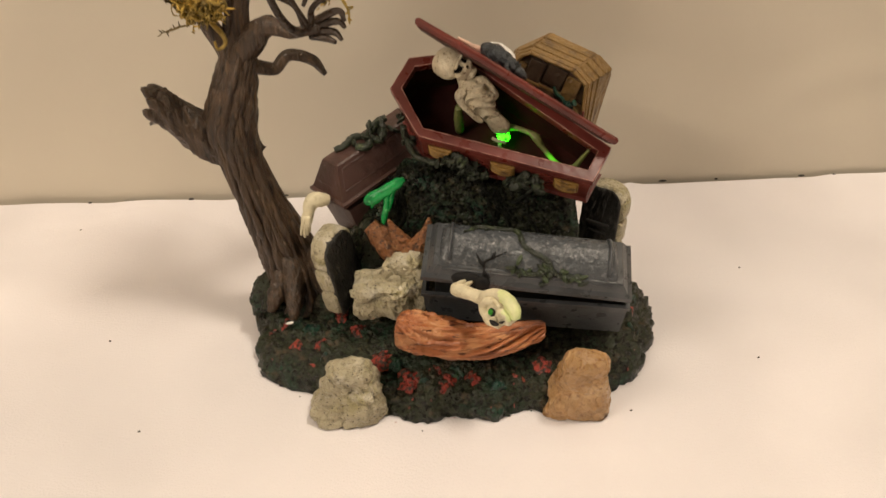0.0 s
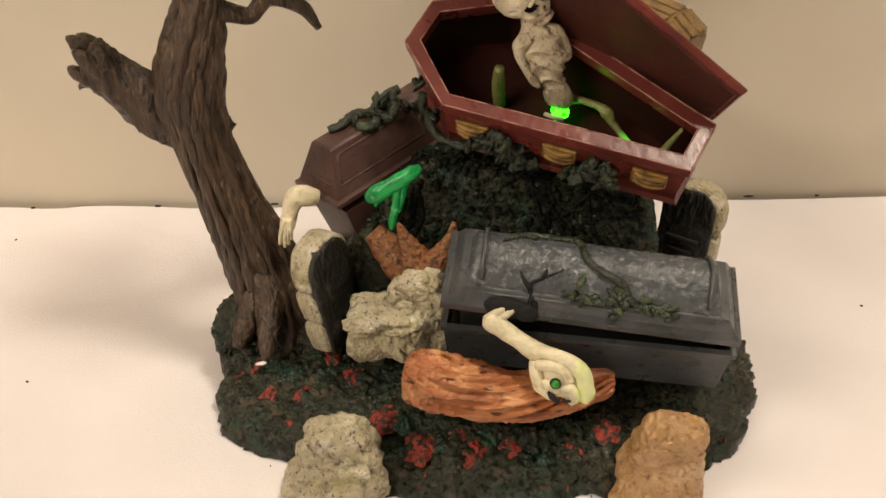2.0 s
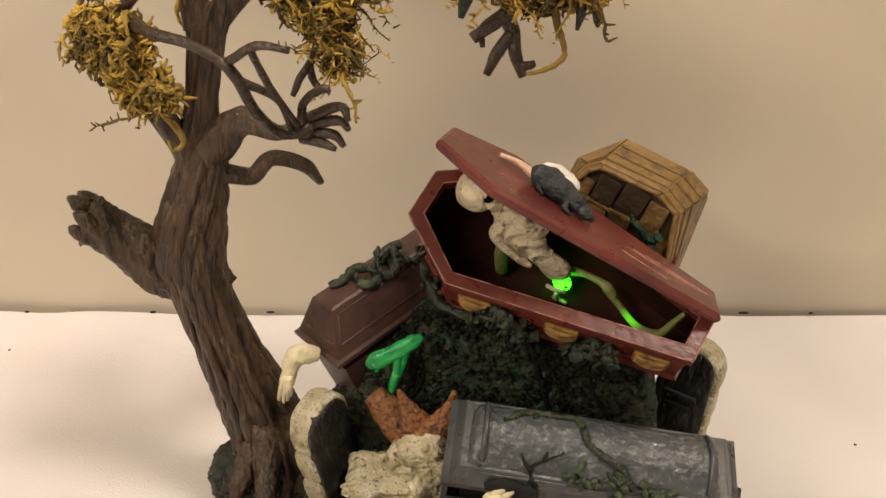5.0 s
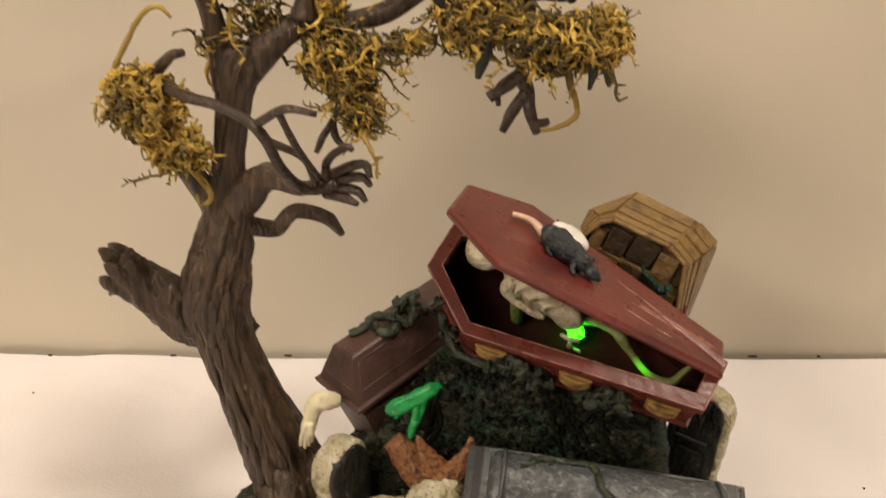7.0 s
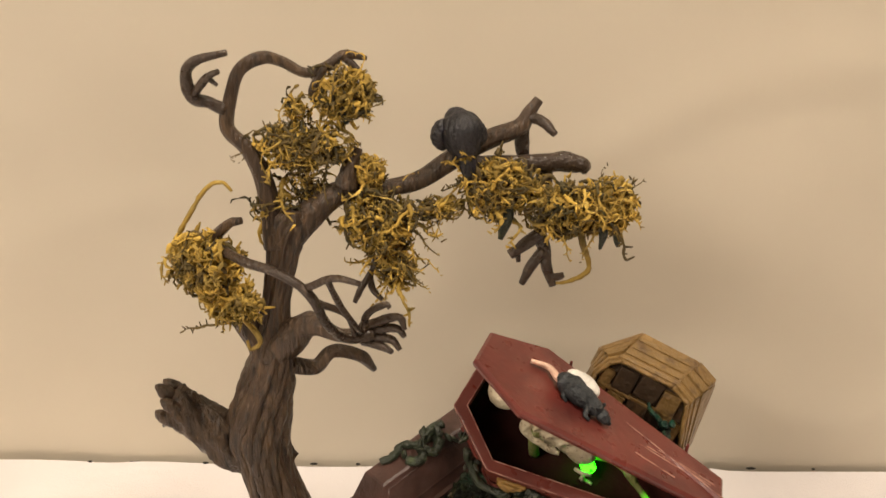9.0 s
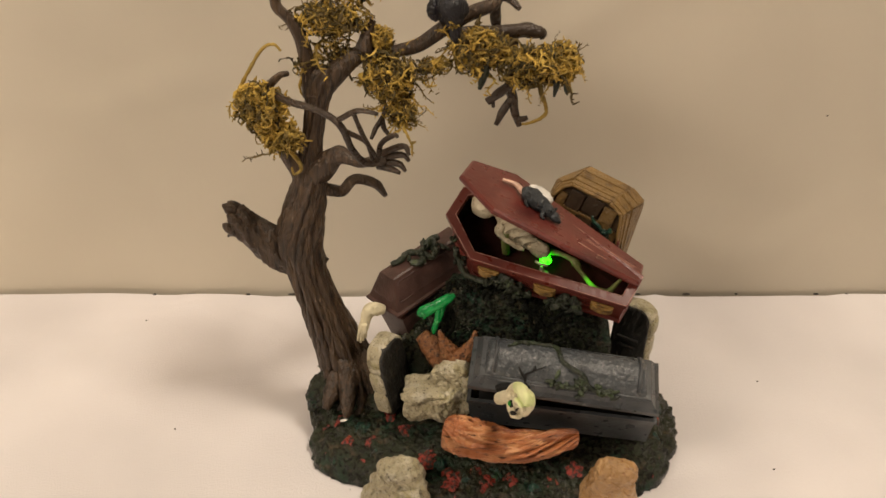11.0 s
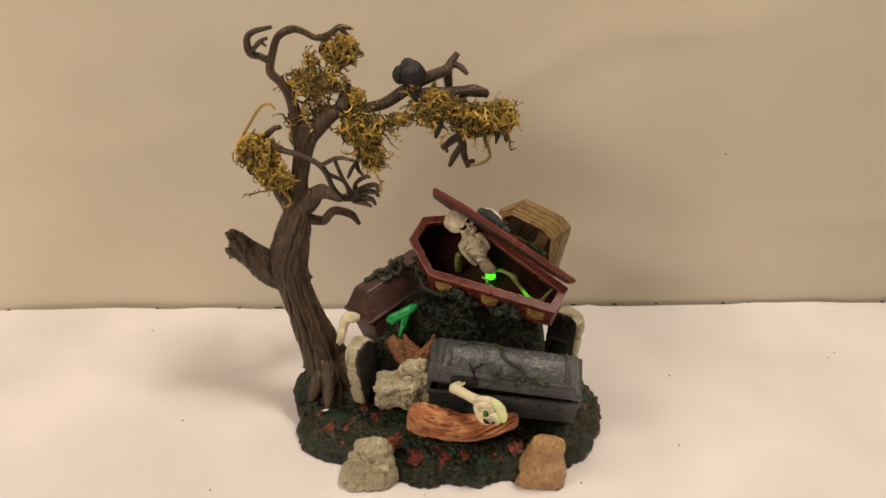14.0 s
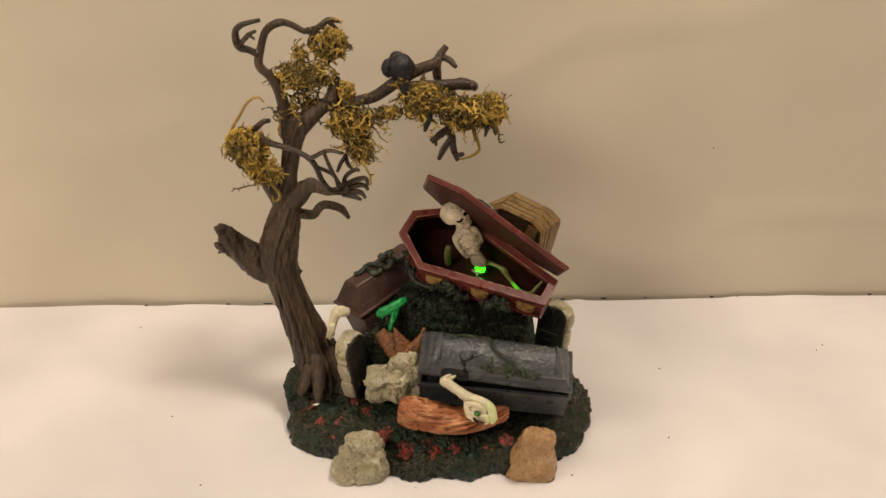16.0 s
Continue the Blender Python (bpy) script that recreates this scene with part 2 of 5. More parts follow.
def blob(bm, at, radii, turn=(0, 0, 0), rough=0.0, freq=60.0, level=3, mat=0, square=1.0, ridge=False):
    """A rough rounded lump."""
    made = bmesh.ops.create_icosphere(bm, subdivisions=level, radius=1.0)["verts"]
    m = pose(*at, *turn)
    shift = Vector(at) * 37.0
    for v in made:
        c = v.co.copy()
        if square < 1.0:
            c = Vector([math.copysign(abs(k) ** square, k) for k in c])
        c = Vector((c.x * radii[0], c.y * radii[1], c.z * radii[2]))
        if rough:
            n = noise.fractal(c * freq + shift, 1.0, 2.0, 4)
            if ridge:
                n = 0.5 - abs(n) * 1.6
            c += c.normalized() * (n * rough)
        v.co = m @ c
    for f in {f for v in made for f in v.link_faces}:
        f.material_index = mat
    return made


def slab(bm, low, high, bevel=0.0, m=None, mat=0, segments=2):
    """A box between two corners with rounded edges."""
    made = bmesh.ops.create_cube(bm, size=1.0)["verts"]
    lo, hi = Vector(low), Vector(high)
    for v in made:
        v.co = Vector([(a + b) / 2 + k * (b - a) for a, b, k in zip(lo, hi, v.co)])
    if bevel:
        edges = list({e for v in made for e in v.link_edges})
        done = bmesh.ops.bevel(bm, geom=edges, offset=bevel, segments=segments, affect="EDGES", profile=0.5)
        made = list({v for f in done["faces"] for v in f.verts} | {v for v in made if v.is_valid})
    if m:
        for v in made:
            v.co = m @ v.co
    for f in {f for v in made for f in v.link_faces}:
        f.material_index = mat
    return made


def loft(bm, loops, close_bottom=True, close_top=True, mat=0):
    """Joins loops of points, all of the same count."""
    rings = [[bm.verts.new(p) for p in loop] for loop in loops]
    faces = []
    n = len(rings[0])
    for a, b in zip(rings, rings[1:]):
        for k in range(n):
            faces.append(bm.faces.new((a[k], a[(k + 1) % n], b[(k + 1) % n], b[k])))
    if close_bottom:
        faces.append(bm.faces.new(rings[0][::-1]))
    if close_top:
        faces.append(bm.faces.new(rings[-1]))
    for f in faces:
        f.material_index = mat
    return faces


def bevel_all(bm, width, angle=0.5, segments=2):
    edges = [e for e in bm.edges if len(e.link_faces) == 2 and e.calc_face_angle(0) > angle]
    bmesh.ops.bevel(bm, geom=edges, offset=width, segments=segments, affect="EDGES", profile=0.6, clamp_overlap=True)


# ---------------- the room ----------------
WALL_Y = 0.165


def wall_y(x):
    return WALL_Y - 0.016 * x


bm = bmesh.new()
NX, NZ = 260, 130
grid = []
for j in range(NZ + 1):
    row = []
    for i in range(NX + 1):
        x, z = -1.5 + 3.0 * i / NX, -0.02 + 1.42 * j / NZ
        d = 0.0016 * noise.fractal(Vector((x * 6, 3.1, z * 7)), 1.0, 2.0, 3) - 0.0020 * max(0.0, 0.05 - abs(noise.noise(Vector((x * 4 + z * 3, 8.0, z * 5 - x))))) / 0.05
        row.append(bm.verts.new((x, wall_y(x) + d, z)))
    grid.append(row)
for j in range(NZ):
    for i in range(NX):
        bm.faces.new((grid[j][i], grid[j][i + 1], grid[j + 1][i + 1], grid[j + 1][i]))
edge = [e for e in bm.edges if e.is_boundary]
back = bmesh.ops.extrude_edge_only(bm, edges=edge)["geom"]
for v in back:
    if isinstance(v, bmesh.types.BMVert):
        v.co.y = WALL_Y + 0.06
tagged(link("wall_north", bm, WALL), "off-white board wall with faint dents and creases", "wall", kind="structure")

bm = bmesh.new()


def sheet_z(x, y):
    """Soft folds of the cloth; flat under the model."""
    far = min(1.0, max(0.0, math.hypot(x / 0.13, (y + 0.0) / 0.085) - 0.9))
    n = noise.fractal(Vector((x * 6 + 2.0, y * 7, 0.3)), 1.0, 2.0, 3)
    fold = abs(noise.noise(Vector((x * 9 - y * 5, y * 3 + x * 2, 4.7))))
    crease = max(0.0, 0.06 - abs(noise.noise(Vector((x * 7 + y * 4, y * 9 - x * 3, 1.3))))) / 0.06
    return far * (0.0017 * crease + 0.0034 * n - 0.0034 * max(0.0, 0.16 - fold) / 0.16 * max(0, n + 0.3)) - 0.0005


NX, NY = 200, 150
grid = []
for j in range(NY + 1):
    v = j / NY
    y = WALL_Y - 0.003 - 1.3 * (1 - v) ** 2.0
    row = []
    for i in range(NX + 1):
        u = 2 * i / NX - 1
        x = 1.4 * math.copysign(abs(u) ** 1.7, u)
        yy = y - 0.016 * x * v ** 4 - (0.0012 + 0.0012 * noise.noise(Vector((x * 25, 0, 0)))) * (v ** 30)
        row.append(bm.verts.new((x, yy, sheet_z(x, y))))
    grid.append(row)
for j in range(NY):
    for i in range(NX):
        bm.faces.new((grid[j][i], grid[j][i + 1], grid[j + 1][i + 1], grid[j + 1][i]))
edge = [e for e in bm.edges if e.is_boundary]
drop = bmesh.ops.extrude_edge_only(bm, edges=edge)["geom"]
for v in drop:
    if isinstance(v, bmesh.types.BMVert):
        v.co.z = -0.02
tagged(link("table_sheet", bm, CLOTH), "white cotton sheet with soft creases spread over the table", "tablecloth", kind="structure")

for name, low, high in (("wall_south", (-1.5, -1.9, -0.8), (1.5, -1.86, 1.4)), ("wall_west", (-1.56, -1.9, -0.8), (-1.5, 0.3, 1.4)),
                        ("wall_east", (1.5, -1.9, -0.8), (1.56, 0.3, 1.4)), ("floor", (-1.5, -1.9, -0.84), (1.5, 0.3, -0.8))):
    bm = bmesh.new()
    slab(bm, low, high)
    tagged(link(name, bm, PLASTER, smooth=False), "plain pale plaster", "wall" if "wall" in name else "floor", kind="structure")
bm = bmesh.new()
slab(bm, (-1.56, -1.9, 1.4), (1.56, 0.3, 1.44))
tagged(link("ceiling", bm, PLASTER, smooth=False), "plain pale plaster ceiling", "ceiling", kind="structure")

bm = bmesh.new()
rng = random.Random(4)
for x, y in ((-0.237, 0.132), (-0.158, -0.05), (0.307, 0.086), (0.158, -0.018), (0.085, -0.052), (0.30, 0.08), (0.17, 0.06), (-0.19, 0.02)):
    blob(bm, (x, y, sheet_z(x, y) + 0.0004), (0.0008, 0.0006, 0.0004), (0, 0, rng.uniform(0, 180)), level=1)
# Dark dashes stand in for the dark gap between sheet and wall.
for i in range(34):
    x = -0.5 + i * 0.032 + rng.uniform(-0.012, 0.012)
    if rng.random() < 0.6:
        blob(bm, (x, wall_y(x) - 0.004, 0.0004), (rng.uniform(0.001, 0.005), 0.0009, 0.0007), level=1)
blob(bm, (0.222, wall_y(0.222) - 0.0005, 0.137), (0.0007, 0.0005, 0.0007), level=1)
tagged(link("lint", bm, LINT_AND_GAP), "tiny dark specks of lint on the sheet and wall, and dark dashes for the gap between them", "lint", kind="stuff")


# ---------------- the ground of the model ----------------
def rho(x, y):
    """0 in the middle of the base, 1 at its rim."""
    dy = y - 0.015
    wide = 0.1072 + (0.0015 if x < 0 else 0.0) + 0.0025 * math.sin(9 * math.atan2(dy, x) + 1)
    deep = (0.068 if dy < 0 else 0.066) + 0.002 * math.sin(13 * math.atan2(dy, x))
    # the front corner under the tree is cut back
    p = 2.5 - 0.75 * min(1.0, max(0.0, -dy / 0.045)) * min(1.0, max(0.0, -x / 0.07))
    return (abs(x / wide) ** p + abs(dy / deep) ** p) ** (1 / p)


def ease(u):
    u = min(1.0, max(0.0, u))
    return u * u * (3 - 2 * u)


def ground(x, y):
    r = min(rho(x, y), 1.0)
    z = 0.0135 * (1 - r ** 7) ** 0.5 + 0.014 * (1 - r) ** 0.8
    top = max(0.0, 0.070 - 0.16 * max(0.0, x - 0.02) - 1.1 * max(0.0, -0.022 - x))
    top *= ease((0.0705 - x) / 0.006)
    z += top * ease((y - 0.002 - 0.10 * max(0.0, -0.01 - x)) / 0.022) * ease((0.074 - y) / 0.02) * (1 - r ** 5)
    z += 0.020 * math.exp(-((x - 0.092) / 0.014) ** 2 - ((y - 0.012) / 0.030) ** 2) * (1 - r ** 5)
    z += 0.012 * math.exp(-((x + 0.088) / 0.022) ** 2 - ((y - 0.03) / 0.02) ** 2)
    return z


bm = bmesh.new()
rings = []
NA, NR = 480, 140
for j in range(1, NR + 1):
    f = (j / NR) ** 0.75
    ring = []
    for i in range(NA):
        a = 2 * math.pi * i / NA
        ca, sa = math.cos(a), math.sin(a)
        lo, hi = 0.0, 0.2
        for _ in range(22):
            mid = (lo + hi) / 2
            lo, hi = (mid, hi) if rho(ca * mid, 0.015 + sa * mid) < f else (lo, mid)
        x, y = ca * lo, 0.015 + sa * lo
        z = ground(x, y)
        n = noise.fractal(Vector((x, y, z)) * 95, 0.9, 2.1, 4) * 0.0024 + noise.noise(Vector((x, y, z)) * 380) * 0.0014 + noise.noise(Vector((x, y, z)) * 900) * 0.0005
        ring.append(bm.verts.new((x + n * ca * f, y + n * sa * f, max(0.0, z + n * (1 if j < NR else 0)))))
    rings.append(ring)
mid = bm.verts.new((0, 0.015, ground(0, 0.015)))
for i in range(NA):
    bm.faces.new((mid, rings[0][i], rings[0][(i + 1) % NA]))
    for j in range(NR - 1):
        bm.faces.new((rings[j][i], rings[j + 1][i], rings[j + 1][(i + 1) % NA], rings[j][(i + 1) % NA]))
bm.faces.new(rings[-1][::-1])
base = tagged(link("graveyard_base", bm, SOIL), "dark painted resin ground with moss, on the white sheet", "model base")


def leaf_patch(name, x, y, size, mat, seed, parent):
    """A low crinkled growth that sinks into the ground at its ragged rim."""
    bm = bmesh.new()
    rows = []
    off = Vector((seed * 7.3, 0, 0))
    for j in range(1, 9):
        ring = []
        for i in range(28):
            a = 2 * math.pi * i / 28
            reach = size * (j / 8) * (1 + 0.45 * noise.noise(Vector((math.cos(a) * 1.7, math.sin(a) * 1.7, 0)) + off))
            while rho(x + math.cos(a) * reach, y + math.sin(a) * reach) > 0.90 and reach > 0.0003:
                reach *= 0.8
            px, py = x + math.cos(a) * reach, y + math.sin(a) * reach
            inside = 1.0 if rho(px, py) < 0.97 else -1.0
            lift = 0.0020 * (1 - (j / 8) ** 2) - 0.0008 + 0.0016 * noise.noise(Vector((px, py, 0)) * 650 + off)
            ring.append(bm.verts.new((px, py, max(0.0004, ground(px, py) + lift * inside))))
        rows.append(ring)
    mid = bm.verts.new((x, y, ground(x, y) + 0.0012))
    for i in range(28):
        bm.faces.new((mid, rows[0][i], rows[0][(i + 1) % 28]))
        for j in range(7):
            bm.faces.new((rows[j][i], rows[j + 1][i], rows[j + 1][(i + 1) % 28], rows[j][(i + 1) % 28]))
    part(name, bm, mat, parent)


for i, (x, y, s) in enumerate(((-0.082, -0.010, 4.5), (-0.095, -0.013, 4), (-0.075, -0.026, 5), (-0.06, 0.006, 5.5), (-0.05, -0.006, 5), (-0.037, -0.027, 6), (-0.024, -0.039, 6), (-0.031, -0.053, 4.5),
                               (-0.024, -0.050, 5), (-0.005, -0.041, 5.5), (-0.010, -0.036, 4.5), (0.0275, -0.050, 4.5), (0.043, -0.034, 5), (-0.002, -0.052, 4.5), (-0.097, 0.027, 4), (-0.062, -0.036, 4), (0.092, -0.02, 5),
                               (0.008, -0.04, 4), (0.087, -0.03, 4), (-0.088, 0.006, 3.5), (-0.013, -0.05, 3.5), (0.03, -0.04, 3.5), (-0.098, 0.004, 4), (-0.068, -0.012, 4), (0.016, -0.053, 4), (0.094, 0.0, 4), (0.048, -0.048, 3.5), (-0.018, -0.060, 4))):
    leaf_patch("red_leaves", x, y, s * 0.00098, RED_LEAF, i, base)
for i, (x, y, s) in enumerate(((-0.075, -0.001, 5), (-0.08, -0.032, 5), (-0.015, -0.041, 4.5), (0.0, -0.036, 4), (-0.045, -0.03, 4.5), (0.036, -0.05, 4), (0.02, -0.045, 4), (0.096, -0.008, 5), (-0.066, -0.018, 4), (-0.03, -0.03, 3.5), (0.098, 0.01, 5))):
    leaf_patch("green_leaves", x, y, s * 0.001, GREEN_LEAF, 100 + i, base)
bm = bmesh.new()
blob(bm, (-0.0845, -0.004, 0.0262), (0.0022, 0.001, 0.0007), (0, 0, 12), 0.0004, 300, 2)
part("paint_chip", bm, FUR_WHITE, base, "small white paint chip")


def rock_mass(name, label, mat, at, turn, lobes, seed_shift, rough, chip=0.0017):
    """A rock of one or more chiselled lumps: rows of (centre, radii, squareness, taper, ledges)."""
    bm = bmesh.new()
    m = pose(0, 0, 0, *turn)
    for mid, radii, square, taper, ledges in lobes:
        lump = blob(bm, (0, 0, 0), radii, (0, 0, 0), 0, 60, 6, square=square)
        for v in lump:
            c = v.co.copy()
            h = c.z / radii[2]
            k = 1 - taper * h
            for z, deep in ledges:
                k += deep * math.tanh((h - z + 0.12 * noise.noise(c * 90 + Vector((seed_shift, 1, 0)))) * 22)
            c.x, c.y = c.x * k, c.y * k
            q = (c + Vector(mid)) * 88 + Vector((seed_shift, 0, 0))
            d = noise.voronoi(q + Vector((0.5, 0.2, 0.1)) * noise.noise(q * 1.4))[0]
            facet = d[1] - d[0]
            n = noise.fractal(q * 0.7, 0.9, 2.1, 3)
            crack = max(0.0, 0.09 - abs(noise.noise(q * 0.8 + Vector((7, 0, 0))))) / 0.09
            groove = max(0.0, 0.13 - facet) / 0.13
            fine = noise.fractal(c * 420 + Vector((seed_shift, 0, 0)), 0.8, 2.1, 3)
            c += c.normalized() * (n * rough + fine * 0.0006 - crack * chip - groove * chip * 0.8 - d[0] * rough * 0.9)
            c = m @ (c + Vector(mid))
            c.z = max(c.z, -at[2] + 0.0002)
            v.co = c
    ob = link(name, bm, mat)
    ob.matrix_world = pose(*at)
    return tagged(ob, label, "rock", "rocks")


rock_mass("boulder", "cream painted rock with dark cracks at the rim of the base", STONE, (-0.0525, -0.0440, 0.0145), (8, 4, 5), [((0, 0, 0), (0.0176, 0.0125, 0.0218), 0.58, 0.22, ((-0.45, -0.05),))], 3.0, 0.0026)
rock_mass("boulder", "glossy tan rock at the rim of the base", STONE_TAN, (0.0600, -0.050, 0.0165), (12, 6, -6), [((0, 0, 0), (0.0152, 0.0105, 0.0262), 0.55, 0.24, ((0.66, 0.035), (-0.10, -0.03), (-0.55, -0.03)))], 9.0, 0.0022, 0.0008)
rock_mass("boulder", "large cream rock with dark pits beside the grey coffin", STONE, (-0.030, -0.004, 0.0462), (0, -4, -10), [((-0.0050, -0.0030, -0.0030), (0.0150, 0.0120, 0.0120), 0.50, -0.06, ((0.5, 0.05),)), ((0.0085, 0.0030, 0.0030), (0.0135, 0.0100, 0.0165), 0.55, 0.10, ())], 5.0, 0.0026)

# orange log under the grey coffin
def log_shape(u, a):
    """Long flowing ridges; a net of pits on the blunt end."""
    c, q = math.cos(a + 0.9 * math.sin(u * 5)), math.sin(a + 0.9 * math.sin(u * 5))
    flow = 0.30 - abs(noise.noise(Vector((u * 2.6, c * 2.3, q * 2.3)))) * 1.5
    fine = 0.25 - abs(noise.noise(Vector((u * 7.0, c * 5.5, q * 5.5))))
    d = noise.voronoi(Vector((u * 34, c * 4.2, q * 4.2)))[0]
    net = max(0.0, 1 - (d[1] - d[0]) * 3.0)
    end = max(0.0, 1 - u / 0.42)
    return 0.95 + (0.52 * flow + 0.26 * fine) * (1 - 0.5 * end) + 0.13 * (net - 0.4) * (0.35 + 0.65 * end)


bm = bmesh.new()
tube(bm, [(-0.0278, -0.0360, 0.0470, 0.0040), (-0.0262, -0.0362, 0.0466, 0.0078), (-0.0190, -0.0366, 0.0440, 0.0098), (-0.008, -0.037, 0.0405, 0.0094), (0.008, -0.0372, 0.0368, 0.0088), (0.024, -0.036, 0.0362, 0.0072), (0.036, -0.0345, 0.0382, 0.0056), (0.0425, -0.0340, 0.0398, 0.0040), (0.0440, -0.034, 0.0400, 0.0015)], 110, 22, log_shape)
tagged(link("fallen_log", bm, LOG), "orange-brown fallen log with deep grooved grain", "log")

# rust-coloured torn leaf mass by the brown coffin
bm = bmesh.new()
for pts in ([(-0.030, 0.006, 0.081, 0.0006), (-0.0275, 0.005, 0.074, 0.0032), (-0.024, 0.004, 0.066, 0.006), (-0.02, 0.003, 0.058, 0.007)], [(-0.010, 0.004, 0.082, 0.0008), (-0.0115, 0.003, 0.075, 0.0028), (-0.016, 0.002, 0.067, 0.0055), (-0.022, 0.001, 0.06, 0.006)],
            [(-0.040, 0.012, 0.074, 0.004), (-0.032, 0.008, 0.066, 0.007), (-0.024, 0.004, 0.06, 0.008)]):
    tube(bm, pts, 14, 5, lambda u, a: 1 + 0.22 * noise.noise(Vector((u * 14, math.cos(a) * 3, math.sin(a) * 3))), flat=0.6)
tagged(link("rust_stump", bm, RUST), "rust-brown jagged stump under the brown coffin", "stump")


# ---------------- tombstones ----------------
def tombstone(name, label, m, wide, thick, high, face_mat, side_mat):
    """A pale rounded stone of three courses with a dark rough face."""
    top = thing(name, m, label, "tombstone", "tombstones")

    def half(z):
        """Half the stone's width at height z."""
        bend = high - wide * 0.42
        return wide / 2 if z < bend else wide / 2 * math.sqrt(max(0.0, 1 - ((z - bend) / (wide * 0.42)) ** 2))

    for z0, z1 in ((0.0, 0.30), (0.315, 0.60), (0.615, 1.0)):
        bm = bmesh.new()
        loops = []
        for k in range(15):
            u = k / 14
            z = high * (z0 + (z1 - z0) * u)
            h = max(half(z), 0.0006)
            pull = 1 - 0.13 * (abs(2 * u - 1) ** 9)
            loop = []
            for i in range(28):
                a = 2 * math.pi * i / 28
                x = math.copysign(abs(math.cos(a)) ** 0.35, math.cos(a)) * h * pull
                y = math.copysign(abs(math.sin(a)) ** 0.35, math.sin(a)) * thick / 2 * pull
                n = noise.fractal(Vector((x, y, z)) * 170 + Vector((z0 * 40, 0, 0)), 0.9, 2.0, 3)
                loop.append((x * (1 + 0.03 * n) + z0 * 0.0016, y + 0.0004 * n, z + 0.0004 * n))
            loops.append(loop)
        loft(bm, loops)
        part("stone_course", bm, side_mat, top)
    bm = bmesh.new()
    loops = []
    for k in range(25):
        z = high * (0.01 + 0.955 * k / 24)
        h = max(half(z) - 0.0016, 0.0004)
        row = [(h * (i / 8 - 1), -thick / 2 - 0.0006 - 0.0016 * abs(noise.fractal(Vector((h * (i / 8 - 1) * 420, 1.5, z * 190)), 1, 2, 3)), z) for i in range(17)]
        loops.append(row + [(h, -thick / 2 + 0.002, z), (-h, -thick / 2 + 0.002, z)])
    loft(bm, loops)
    part("face", bm, face_mat, top, "dark rough face")
    return top


tombstone("tombstone", "dark-faced tombstone with cream stone edge beside the tree", pose(-0.0560, 0.011, 0.029, -4, -8, 60), 0.025, 0.0105, 0.046, STONE_DARK, STONE)
stone = tombstone("tombstone", "rounded tombstone with worn lettering beside the red coffin", pose(0.0800, 0.036, 0.028, -5, 3, -32), 0.024, 0.011, 0.049, STONE_DARK, STONE)
for i, (w, z) in enumerate(((0.013, 0.026), (0.010, 0.021))):
    bm = bmesh.new()
    slab(bm, (-w / 2, -0.0082, z), (w / 2, -0.0068, z + 0.0020), 0.0003)
    part("lettering", bm, SOCKET, stone, "worn dark lettering")


# ---------------- the tree ----------------
tree = thing("bare_tree", pose(0, 0, 0), "twisted bare dark brown tree with claw-like twigs and dried moss", "tree")


def bark_shape(seed, ribs=9, deep=0.09):
    def shape(u, a):
        w = a + 2.2 * u
        k = 1 + deep * (0.8 - 1.6 * abs(math.sin(ribs * 0.5 * w + seed))) + deep * 1.3 * noise.noise(Vector((math.cos(w) * 4.2, math.sin(w) * 4.2, u * 7 + seed)))
        k += deep * 0.6 * noise.noise(Vector((math.cos(w) * 10, math.sin(w) * 10, u * 16 + seed)))
        return k + 0.12 * noise.noise(Vector((u * 8 + seed, math.cos(a) * 1.3, math.sin(a) * 1.3)))
    return shape


def limb(name, rows, sides=14, steps=6, mat=TWIG, ribs=5, deep=0.05, seed=0.0):
    bm = bmesh.new()
    tube(bm, rows, sides, steps, bark_shape(seed, ribs, deep))
    return part(name, bm, mat, tree)


bm = bmesh.new()
tube(bm, [(-0.079, 0.026, 0.012, 0.0185), (-0.0785, 0.029, 0.022, 0.0170), (-0.083, 0.033, 0.036, 0.0158), (-0.0903, 0.036, 0.055, 0.0135), (-0.0980, 0.038, 0.077, 0.0112), (-0.1052, 0.042, 0.100, 0.0104), (-0.1075, 0.045, 0.117, 0.0124), (-0.1045, 0.047, 0.132, 0.0112),
          (-0.100, 0.05, 0.147, 0.0093), (-0.0985, 0.052, 0.160, 0.0072), (-0.097, 0.053, 0.173, 0.0054), (-0.093, 0.055, 0.192, 0.0060), (-0.090, 0.056, 0.205, 0.0070), (-0.087, 0.057, 0.213, 0.0045)], 84, 14, bark_shape(1.0, 10, 0.11))
centres = [(-0.080, 0.027, 0.010, 0.0185), (-0.0788, 0.029, 0.020, 0.0172), (-0.083, 0.033, 0.036, 0.0158), (-0.0903, 0.036, 0.055, 0.0135), (-0.0980, 0.038, 0.077, 0.0112), (-0.1052, 0.042, 0.100, 0.0104), (-0.1070, 0.045, 0.117, 0.0120), (-0.1040, 0.047, 0.132, 0.0108), (-0.100, 0.05, 0.147, 0.0090), (-0.0985, 0.052, 0.160, 0.0070), (-0.097, 0.053, 0.173, 0.0053), (-0.093, 0.055, 0.192, 0.0060)]
core = spline(centres, 5)
rk = random.Random(8)
